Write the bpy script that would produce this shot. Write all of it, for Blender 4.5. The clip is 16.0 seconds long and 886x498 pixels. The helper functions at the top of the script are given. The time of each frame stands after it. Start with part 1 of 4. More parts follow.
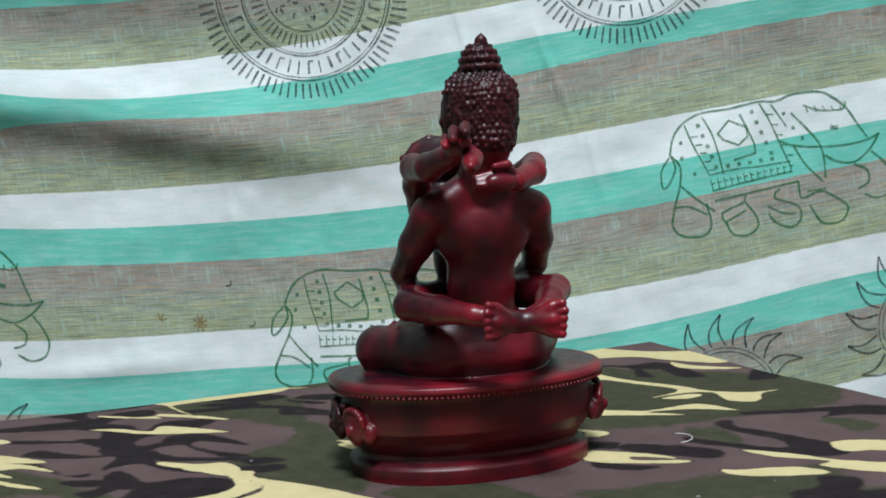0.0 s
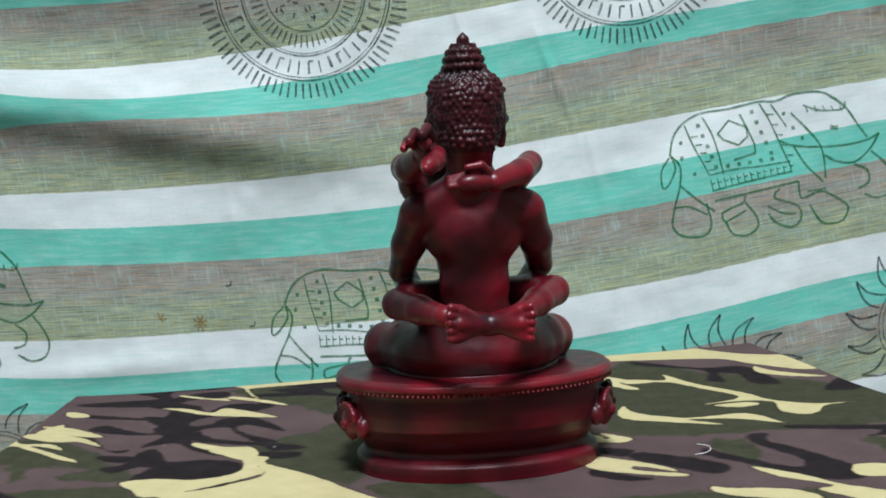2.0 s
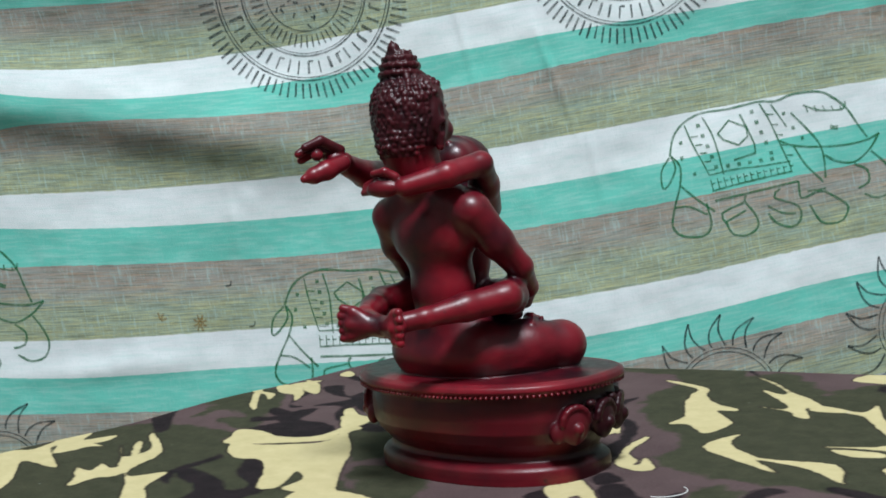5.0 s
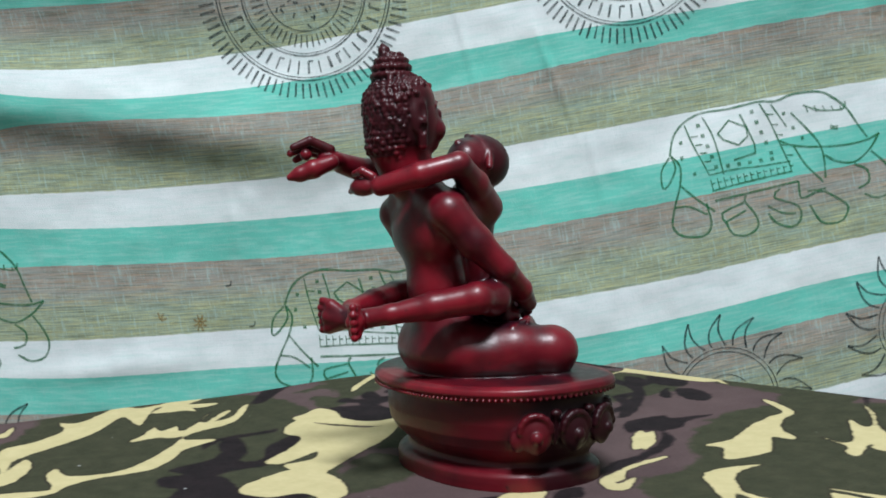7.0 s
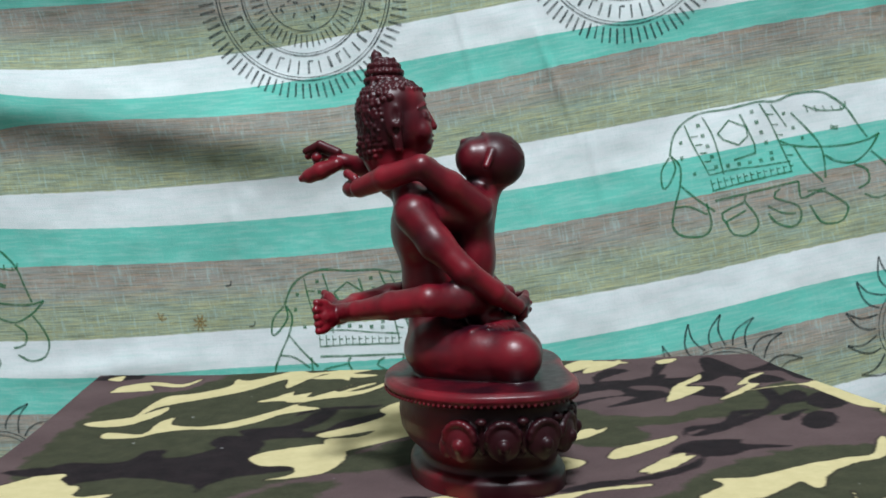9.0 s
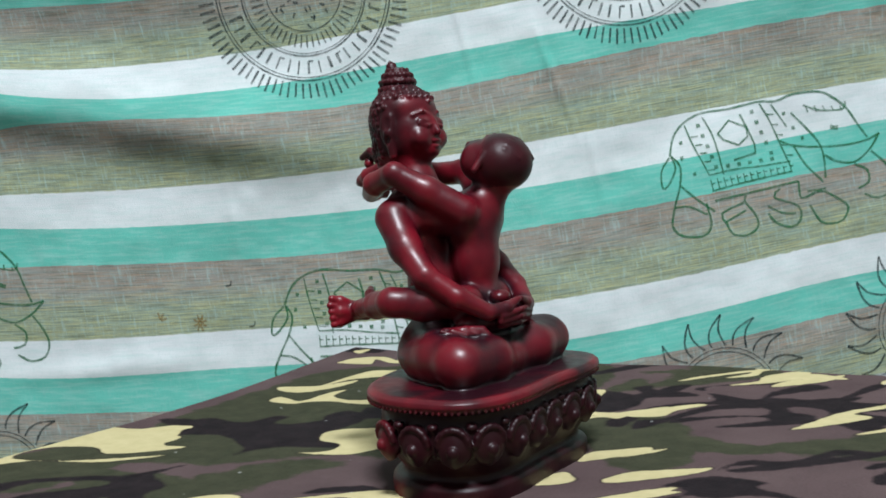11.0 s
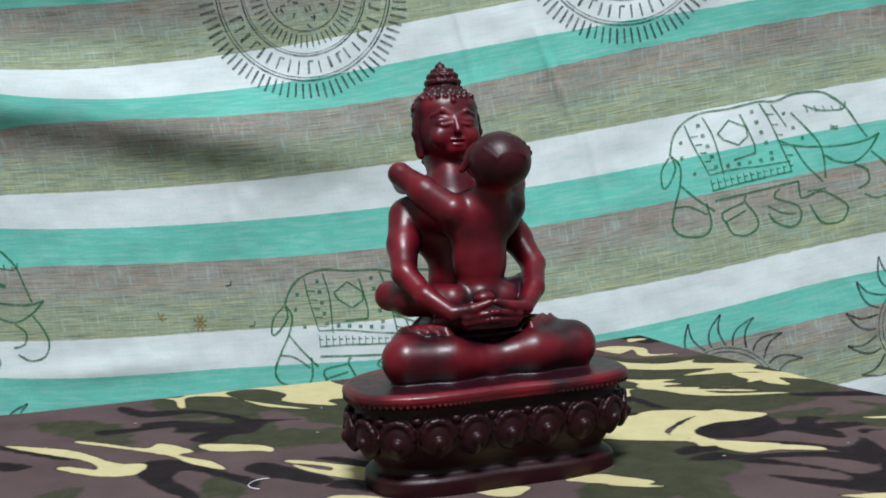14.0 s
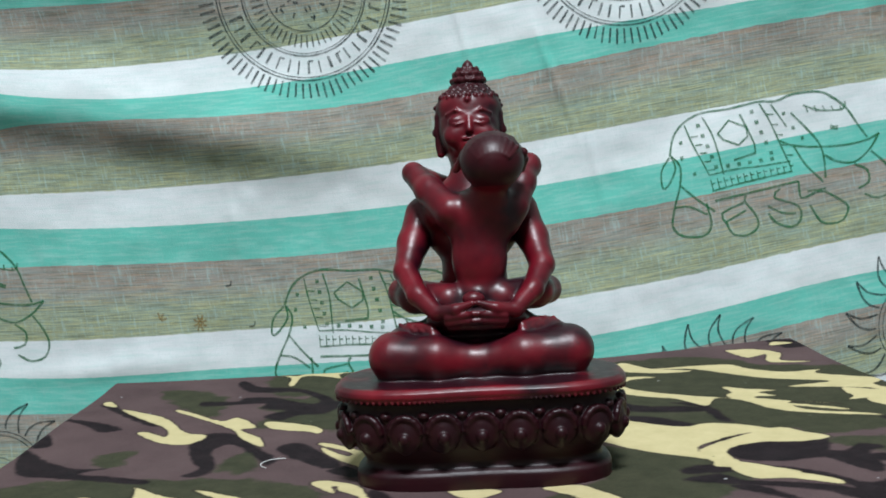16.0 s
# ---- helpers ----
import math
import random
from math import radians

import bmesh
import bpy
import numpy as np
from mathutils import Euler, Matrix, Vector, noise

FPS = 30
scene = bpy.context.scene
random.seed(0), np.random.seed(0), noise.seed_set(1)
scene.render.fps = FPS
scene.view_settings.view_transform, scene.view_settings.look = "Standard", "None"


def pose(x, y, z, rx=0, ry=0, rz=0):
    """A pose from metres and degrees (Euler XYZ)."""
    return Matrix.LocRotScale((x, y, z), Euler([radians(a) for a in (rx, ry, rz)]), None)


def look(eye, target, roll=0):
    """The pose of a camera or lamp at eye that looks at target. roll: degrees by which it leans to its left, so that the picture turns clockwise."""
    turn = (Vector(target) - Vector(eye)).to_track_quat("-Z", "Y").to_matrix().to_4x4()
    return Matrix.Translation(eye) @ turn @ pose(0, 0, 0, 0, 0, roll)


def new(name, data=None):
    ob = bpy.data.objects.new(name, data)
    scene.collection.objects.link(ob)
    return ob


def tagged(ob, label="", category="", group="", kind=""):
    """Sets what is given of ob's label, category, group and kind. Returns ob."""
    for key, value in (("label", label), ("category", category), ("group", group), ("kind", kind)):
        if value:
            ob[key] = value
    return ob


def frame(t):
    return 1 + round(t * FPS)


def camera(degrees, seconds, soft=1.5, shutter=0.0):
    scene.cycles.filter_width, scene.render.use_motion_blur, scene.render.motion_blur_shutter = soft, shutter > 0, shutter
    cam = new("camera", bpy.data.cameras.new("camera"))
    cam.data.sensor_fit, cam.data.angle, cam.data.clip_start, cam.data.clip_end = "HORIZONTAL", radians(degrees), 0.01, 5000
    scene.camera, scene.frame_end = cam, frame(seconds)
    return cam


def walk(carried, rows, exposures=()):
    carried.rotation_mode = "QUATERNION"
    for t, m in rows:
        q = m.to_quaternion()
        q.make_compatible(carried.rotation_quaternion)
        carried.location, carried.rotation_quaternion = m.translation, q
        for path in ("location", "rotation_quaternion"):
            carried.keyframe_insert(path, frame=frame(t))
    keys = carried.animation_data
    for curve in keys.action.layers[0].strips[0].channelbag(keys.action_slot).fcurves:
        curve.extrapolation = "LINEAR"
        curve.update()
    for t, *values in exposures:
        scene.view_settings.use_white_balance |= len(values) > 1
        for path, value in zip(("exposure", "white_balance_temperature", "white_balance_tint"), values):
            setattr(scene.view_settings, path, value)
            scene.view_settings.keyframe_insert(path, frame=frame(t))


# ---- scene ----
cam = camera(48.34, 16.0, 1.8)
EYE = look((0, -0.48, 0.12596), (-0.01261, -0.000752, 0.102255), -3.0)
walk(cam, [(0, EYE), (16, EYE)])

# ---- light: one soft ceiling light in a plain room ----
world = bpy.data.worlds.new("world")
scene.world = world
world.use_nodes = True
world.node_tree.nodes["Background"].inputs[0].default_value = (0.9, 0.95, 1.0, 1)
world.node_tree.nodes["Background"].inputs[1].default_value = 0.05


def area_lamp(name, eye, target, size, power, colour):
    data = bpy.data.lights.new(name, "AREA")
    data.shape, data.size, data.size_y, data.energy, data.color = "RECTANGLE", size[0], size[1], power, colour
    ob = new(name, data)
    ob.matrix_world = look(eye, target)
    return ob


area_lamp("ceiling_lamp", (0.15, -1.65, 2.95), (0.0, 0.15, 0.0), (0.7, 0.5), 150, (0.925, 1.0, 1.075))


# ---- materials ----
def material(name, rough=0.7, spec=0.3):
    m = bpy.data.materials.new(name)
    m.use_nodes = True
    b = m.node_tree.nodes["Principled BSDF"]
    b.inputs["Roughness"].default_value = rough
    b.inputs["Specular IOR Level"].default_value = spec
    return m, m.node_tree.nodes, m.node_tree.links, b


def val(nodes, links, op, a, b=0.0, c=None):
    n = nodes.new("ShaderNodeMath")
    n.operation = op
    for i, x in enumerate((a, b, c)):
        if x is None:
            continue
        if isinstance(x, (int, float)):
            n.inputs[i].default_value = x
        else:
            links.new(x, n.inputs[i])
    return n.outputs[0]


def mixc(nodes, links, fac, a, b, mode="MIX"):
    n = nodes.new("ShaderNodeMix")
    n.data_type, n.blend_type = "RGBA", mode
    for i, x in ((0, fac), (6, a), (7, b)):
        if isinstance(x, (int, float)):
            n.inputs[i].default_value = x
        elif isinstance(x, tuple):
            n.inputs[i].default_value = (*x, 1)
        else:
            links.new(x, n.inputs[i])
    return n.outputs[2]


def noisef(nodes, links, vec, scale, detail=3.0, rough=0.55):
    n = nodes.new("ShaderNodeTexNoise")
    n.inputs["Scale"].default_value, n.inputs["Detail"].default_value, n.inputs["Roughness"].default_value = scale, detail, rough
    if vec is not None:
        links.new(vec, n.inputs["Vector"])
    return n.outputs["Fac"]


def step(nodes, links, x, lo, hi):
    n = nodes.new("ShaderNodeMapRange")
    n.inputs["From Min"].default_value, n.inputs["From Max"].default_value = lo, hi
    links.new(x, n.inputs["Value"])
    return n.outputs[0]


def attr(nodes, name):
    n = nodes.new("ShaderNodeAttribute")
    n.attribute_name = name
    return n.outputs["Fac"]


def objco(nodes):
    return nodes.new("ShaderNodeTexCoord").outputs["Object"]


def vec3(nodes, links, x, y, z=0.0):
    n = nodes.new("ShaderNodeCombineXYZ")
    for i, a in enumerate((x, y, z)):
        if isinstance(a, (int, float)):
            n.inputs[i].default_value = a
        else:
            links.new(a, n.inputs[i])
    return n.outputs[0]


def bump(nodes, links, b, height, strength, dist):
    n = nodes.new("ShaderNodeBump")
    n.inputs["Strength"].default_value, n.inputs["Distance"].default_value = strength, dist
    links.new(height, n.inputs["Height"])
    links.new(n.outputs[0], b.inputs["Normal"])


def plain_paint(name, colour, rough=0.8):
    m, n, l, b = material(name, rough)
    f = noisef(n, l, objco(n), 6, 5)
    c = mixc(n, l, f, tuple(x * 0.85 for x in colour), tuple(min(1, x * 1.1) for x in colour))
    l.new(c, b.inputs["Base Color"])
    bump(n, l, b, noisef(n, l, objco(n), 160, 3), 0.2, 0.001)
    return m


def resin_material():
    m, n, l, b = material("dark_red_resin", 0.34, 0.5)
    co = objco(n)
    big = noisef(n, l, co, 38, 3)
    fine = noisef(n, l, co, 190, 4)
    red_mix = val(n, l, "MULTIPLY_ADD", attr(n, "redness"), 0.52, val(n, l, "MULTIPLY_ADD", big, 0.85, -0.13))
    c = mixc(n, l, step(n, l, red_mix, 0.24, 0.74), (0.017, 0.0012, 0.0048), (0.250, 0.0062, 0.0165))
    c = mixc(n, l, step(n, l, fine, 0.64, 0.85), c, (0.03, 0.004, 0.006))
    # darkens the hair by its patina and the pedestal by painted shade
    c = mixc(n, l, val(n, l, "MULTIPLY", attr(n, "patina_shade"), val(n, l, "MULTIPLY_ADD", big, 0.30, 0.74)), c, (0.0095, 0.0012, 0.0032))
    l.new(c, b.inputs["Base Color"])
    rough = val(n, l, "MULTIPLY_ADD", fine, 0.26, 0.25)
    l.new(val(n, l, "MULTIPLY_ADD", attr(n, "patina_shade"), 0.06, rough), b.inputs["Roughness"])
    l.new(val(n, l, "MULTIPLY_ADD", attr(n, "patina_shade"), -0.14, 0.46), b.inputs["Specular IOR Level"])
    bump(n, l, b, noisef(n, l, co, 420, 3), 0.12, 0.0006)
    return m


def camo_material():
    m, n, l, b = material("camouflage_cotton", 0.88, 0.10)
    co = objco(n)
    wob = val(n, l, "MULTIPLY", val(n, l, "SUBTRACT", noisef(n, l, co, 150, 5, 0.65), 0.5), 6.0)
    wide = val(n, l, "MULTIPLY", val(n, l, "SUBTRACT", noisef(n, l, co, 60, 4), 0.5), 22.0)
    weave = noisef(n, l, co, 900, 3)
    stain = noisef(n, l, co, 22, 4)
    mottle = noisef(n, l, co, 85, 6, 0.7)
    c = mixc(n, l, step(n, l, stain, 0.3, 0.7), (0.084, 0.055, 0.056), (0.122, 0.082, 0.081))
    moss = step(n, l, val(n, l, "ADD", attr(n, "moss"), wide), 2.0, -2.0)
    c = mixc(n, l, moss, c, mixc(n, l, step(n, l, mottle, 0.35, 0.65), (0.040, 0.043, 0.025), (0.060, 0.060, 0.036)))
    dark = step(n, l, val(n, l, "ADD", attr(n, "dark"), wob), 1.1, -1.1)
    c = mixc(n, l, dark, c, mixc(n, l, step(n, l, mottle, 0.35, 0.65), (0.0130, 0.0095, 0.0110), (0.024, 0.017, 0.019)))
    edge = val(n, l, "ADD", attr(n, "sand"), val(n, l, "MULTIPLY", wob, 0.6))
    c = mixc(n, l, val(n, l, "MULTIPLY", step(n, l, edge, 1.9, 0.9), 0.55), c, (0.030, 0.022, 0.018))
    sand = step(n, l, edge, 0.6, -0.6)
    c = mixc(n, l, val(n, l, "MULTIPLY", step(n, l, weave, 0.30, 0.7), 0.38), c, (0.50, 0.49, 0.49), "MULTIPLY")
    c = mixc(n, l, sand, c, mixc(n, l, step(n, l, mottle, 0.3, 0.7), (0.49, 0.42, 0.22), (0.58, 0.50, 0.275)))
    v = n.new("ShaderNodeTexVoronoi")
    v.inputs["Scale"].default_value = 34
    l.new(co, v.inputs["Vector"])
    lint = step(n, l, v.outputs["Distance"], 0.040, 0.025)
    c = mixc(n, l, val(n, l, "MULTIPLY", lint, 0.55), c, (0.5, 0.5, 0.5))
    l.new(c, b.inputs["Base Color"])
    bump(n, l, b, weave, 0.35, 0.0006)
    return m


def striped_material():
    m, n, l, b = material("striped_handloom_cotton", 0.9, 0.1)
    u, v0 = attr(n, "u"), attr(n, "v")
    edge = noisef(n, l, vec3(n, l, val(n, l, "MULTIPLY", u, 120.0), val(n, l, "MULTIPLY", v0, 9.0)), 1.0, 3)
    v = val(n, l, "ADD", v0, val(n, l, "MULTIPLY", val(n, l, "SUBTRACT", edge, 0.5), 0.045))
    ph = val(n, l, "FLOORED_MODULO", v, 3.0)
    ramp = n.new("ShaderNodeValToRGB")
    cr = ramp.color_ramp
    stops = ((0.0, (0.31, 0.275, 0.24)), (0.12, (0.30, 0.28, 0.245)), (0.20, (0.28, 0.325, 0.24)), (0.330, (0.32, 0.355, 0.23)),
             (0.3345, (0.76, 0.80, 0.81)), (0.664, (0.74, 0.79, 0.785)), (0.669, (0.135, 0.53, 0.435)), (0.996, (0.15, 0.56, 0.46)),
             (1.0, (0.31, 0.275, 0.24)))
    while len(cr.elements) < len(stops):
        cr.elements.new(0.5)
    for e, (p, col) in zip(cr.elements, stops):
        e.position, e.color = p, (*col, 1)
    l.new(val(n, l, "DIVIDE", ph, 3.0), ramp.inputs[0])
    c = ramp.outputs[0]
    # slubby weft threads run along the stripes, fine warp threads across them
    def thread(su, sv, seed, detail=3):
        return noisef(n, l, vec3(n, l, val(n, l, "MULTIPLY", u, su), val(n, l, "MULTIPLY", v0, sv), seed), 1.0, detail, 0.6)
    weft, weft2, weft3 = thread(24.0, 46.0, 0.0), thread(36.0, 60.0, 7.0), thread(17.0, 30.0, 11.0)
    warp, warp2 = thread(900.0, 9.0, 3.0), thread(330.0, 3.0, 5.0)
    olive = val(n, l, "LESS_THAN", ph, 1.0)
    low = step(n, l, ph, 0.25, 0.65)
    def lay(c, f, amount, other, col):
        return mixc(n, l, val(n, l, "MULTIPLY", f, val(n, l, "MULTIPLY_ADD", olive, amount - other, other)), c, col)
    c = lay(c, step(n, l, weft3, 0.52, 0.64), 0.62, 0.0, mixc(n, l, low, (0.43, 0.27, 0.17), (0.42, 0.40, 0.20)))
    c = lay(c, step(n, l, weft3, 0.46, 0.34), 0.45, 0.04, (0.22, 0.33, 0.33))
    c = lay(c, step(n, l, weft2, 0.51, 0.62), 0.52, 0.0, mixc(n, l, low, (0.50, 0.40, 0.32), (0.60, 0.62, 0.30)))
    c = lay(c, step(n, l, weft, 0.51, 0.62), 0.50, 0.05, (0.085, 0.105, 0.072))
    c = lay(c, step(n, l, warp, 0.51, 0.66), 0.24, 0.08, (0.36, 0.56, 0.52))
    c = lay(c, step(n, l, warp, 0.47, 0.34), 0.22, 0.12, (0.16, 0.27, 0.26))
    c = lay(c, step(n, l, warp2, 0.54, 0.70), 0.35, 0.14, (0.42, 0.62, 0.60))
    wash = noisef(n, l, vec3(n, l, val(n, l, "MULTIPLY", u, 30.0), val(n, l, "MULTIPLY", v0, 9.0), 2.0), 1.0, 5, 0.65)
    c = lay(c, step(n, l, wash, 0.46, 0.72), 0.14, 0.42, (0.46, 0.66, 0.62))
    blot = noisef(n, l, vec3(n, l, val(n, l, "MULTIPLY", u, 9.0), val(n, l, "MULTIPLY", v0, 0.7)), 1.0, 4)
    c = mixc(n, l, val(n, l, "MULTIPLY", step(n, l, blot, 0.42, 0.72), 0.36), c, (0.60, 0.66, 0.66), "MULTIPLY")
    l.new(c, b.inputs["Base Color"])
    h = val(n, l, "ADD", warp, val(n, l, "MULTIPLY", weft, 0.8))
    bump(n, l, b, h, 0.28, 0.0009)
    return m


def ink_material(name, colour, cover):
    m, n, l, b = material(name, 0.9, 0.1)
    b.inputs["Base Color"].default_value = (*colour, 1)
    f = noisef(n, l, objco(n), 800, 3)
    faded = val(n, l, "MULTIPLY_ADD", noisef(n, l, objco(n), 70, 4), 1.5, 0.10)
    l.new(val(n, l, "MULTIPLY", step(n, l, f, cover - 0.26, cover + 0.26), val(n, l, "MINIMUM", faded, 1.0)), b.inputs["Alpha"])
    return m


RESIN, CAMO, STRIPED = resin_material(), camo_material(), striped_material()
GREEN_INK = ink_material("green_block_print_ink", (0.030, 0.165, 0.070), 0.40)
BLACK_INK = ink_material("black_block_print_ink", (0.032, 0.048, 0.050), 0.42)
STAIN = ink_material("rust_yellow_stain", (0.33, 0.20, 0.045), 0.45)
WALL_PAINT, FLOOR_PAINT = plain_paint("wall_paint", (0.24, 0.24, 0.23)), plain_paint("floor_paint", (0.22, 0.2, 0.18))
BOARD = plain_paint("board_wood", (0.3, 0.2, 0.12))


def link_mesh(name, verts, faces, mat, parent=None, smooth=True):
    me = bpy.data.meshes.new(name)
    me.from_pydata(verts, [], faces)
    me.materials.append(mat)
    if smooth:
        me.shade_smooth()
    ob = new(name, me)
    ob.parent = parent
    return ob


def part(name, bm, mat, parent, label=""):
    me = bpy.data.meshes.new(name)
    bm.to_mesh(me)
    bm.free()
    me.materials.append(mat)
    ob = new(name, me)
    ob.parent = parent
    return tagged(ob, label)


def box_bm(x0, x1, y0, y1, z0, z1, bevel=0.0):
    bm = bmesh.new()
    bmesh.ops.create_cube(bm, size=1)
    for v in bm.verts:
        v.co = ((x0, x1)[v.co.x > 0], (y0, y1)[v.co.y > 0], (z0, z1)[v.co.z > 0])
    if bevel:
        bmesh.ops.bevel(bm, geom=bm.edges[:], offset=bevel, segments=3, affect="EDGES", profile=0.5)
    return bm


# ---- the room, plain and closed ----
for name, dims, mat in (("floor", (-1.8, 1.8, -2.2, 0.62, -0.80, -0.75), FLOOR_PAINT), ("ceiling", (-1.8, 1.8, -2.2, 0.62, 3.10, 3.16), WALL_PAINT),
                        ("wall_north", (-1.8, 1.8, 0.56, 0.62, -0.75, 3.10), WALL_PAINT), ("wall_south", (-1.8, 1.8, -2.26, -2.2, -0.75, 3.10), WALL_PAINT),
                        ("wall_west", (-1.86, -1.8, -2.2, 0.62, -0.75, 3.10), WALL_PAINT), ("wall_east", (1.8, 1.86, -2.2, 0.62, -0.75, 3.10), WALL_PAINT)):
    tagged(part(name, box_bm(*dims), mat, None, "plain painted " + name.split("_")[0] + " of the room"), kind="structure")

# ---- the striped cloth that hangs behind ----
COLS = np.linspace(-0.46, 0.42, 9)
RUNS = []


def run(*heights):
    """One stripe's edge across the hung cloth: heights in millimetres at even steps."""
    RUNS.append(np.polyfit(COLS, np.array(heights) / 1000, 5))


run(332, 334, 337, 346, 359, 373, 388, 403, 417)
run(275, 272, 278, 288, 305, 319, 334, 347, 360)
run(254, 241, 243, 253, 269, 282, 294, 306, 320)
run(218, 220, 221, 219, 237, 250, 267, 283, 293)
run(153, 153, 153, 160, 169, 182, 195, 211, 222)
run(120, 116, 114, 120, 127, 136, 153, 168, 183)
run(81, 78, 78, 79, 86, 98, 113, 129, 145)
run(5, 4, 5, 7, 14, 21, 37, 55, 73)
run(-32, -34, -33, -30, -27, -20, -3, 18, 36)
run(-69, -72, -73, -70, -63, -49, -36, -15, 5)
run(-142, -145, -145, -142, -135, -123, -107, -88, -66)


def cloth_depth(x, z):
    """How far the cloth stands in front of its wall line, folds and all."""
    x, z = np.asarray(x, float), np.asarray(z, float)
    fade = 1 / (1 + np.exp((x + 0.145) / 0.045))
    d = z - (0.246 - 0.19 * (x + 0.46))
    ridge = np.where(d > 0, np.exp(-(d / 0.050) ** 2), np.exp(-(d / 0.031) ** 2))
    y = 0.025 * fade * ridge
    y += (0.52 / (1 + np.exp((x + 0.20) / 0.06)) + 0.33 / (1 + np.exp((0.23 - x) / 0.05)) + 0.03) * 0.03 * np.log1p(np.exp((np.minimum(z, 0.46) - 0.285) / 0.03))
    y += 0.0035 * np.sin(9 * x + 3 * z + 1.0) + 0.0025 * np.sin(5 * x - 14 * z) + 0.0012 * np.sin(31 * x + 11 * z)
    for cx, z0, lean, wide, h in ((0.004, 0.285, 0.22, 0.0028, 0.0030), (0.094, 0.235, 0.36, 0.0032, 0.0042), (0.125, 0.17, 0.2, 0.003, 0.0026), (0.070, 0.20, 0.05, 0.004, 0.0018), (0.145, 0.06, -0.1, 0.004, 0.0024),
                                  (-0.235, 0.12, 0.1, 0.004, 0.0008), (0.02, 0.02, -0.1, 0.005, 0.0009)):
        y += h * np.exp(-((x - cx + lean * (z - z0)) / wide) ** 2) * np.exp(-((z - z0) / 0.045) ** 2)
    for i in range(14):
        fx, fz, ph = 60 * math.sin(3.7 * i + 1), 80 * math.cos(2.3 * i), 1.7 * i
        y += 0.00024 * np.sin(fx * x + fz * z + ph + 1.5 * np.sin(9 * x + i))
    for i in range(16):
        a, f = 2.4 * i, 190 + 17 * (i % 5)
        y += 0.00007 * np.sin(f * (math.cos(a) * x + math.sin(a) * z) + 2.1 * i + 2 * np.sin(23 * x + 17 * z + i))
    y += 0.004 * np.exp(-((z + 0.008 - 0.05 * x) / 0.012) ** 2) * np.exp(-((x + 0.36) / 0.09) ** 2)
    return 0.5 - y


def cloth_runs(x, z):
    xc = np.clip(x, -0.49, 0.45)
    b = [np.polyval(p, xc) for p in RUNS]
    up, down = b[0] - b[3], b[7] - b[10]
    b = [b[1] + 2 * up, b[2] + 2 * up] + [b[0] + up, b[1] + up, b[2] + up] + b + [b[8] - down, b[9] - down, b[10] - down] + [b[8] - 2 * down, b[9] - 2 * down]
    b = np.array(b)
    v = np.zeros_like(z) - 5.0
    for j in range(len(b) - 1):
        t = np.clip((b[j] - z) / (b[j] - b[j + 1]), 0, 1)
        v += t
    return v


def hanging_cloth():
    xs, zs = np.arange(-0.95, 0.9501, 0.003), np.arange(-0.70, 0.8001, 0.004)
    X, Z = np.meshgrid(xs, zs, indexing="ij")
    Y = cloth_depth(X, Z)
    nx, nz = X.shape
    idx = np.arange(nx * nz).reshape(nx, nz)
    faces = np.stack([idx[:-1, :-1], idx[1:, :-1], idx[1:, 1:], idx[:-1, 1:]], -1).reshape(-1, 4)
    ob = link_mesh("hanging_cloth", np.stack([X, Y, Z], -1).reshape(-1, 3).tolist(), faces.tolist(), STRIPED)
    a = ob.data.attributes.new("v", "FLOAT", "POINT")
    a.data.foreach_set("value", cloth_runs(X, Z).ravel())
    a = ob.data.attributes.new("u", "FLOAT", "POINT")
    a.data.foreach_set("value", (X + 0.12 * Z).ravel())
    mod = ob.modifiers.new("thickness", "SOLIDIFY")
    mod.thickness, mod.offset = 0.0008, -1
    return tagged(ob, "striped green, white and brown cotton cloth hung behind the statue", "cloth")


CLOTH = hanging_cloth()


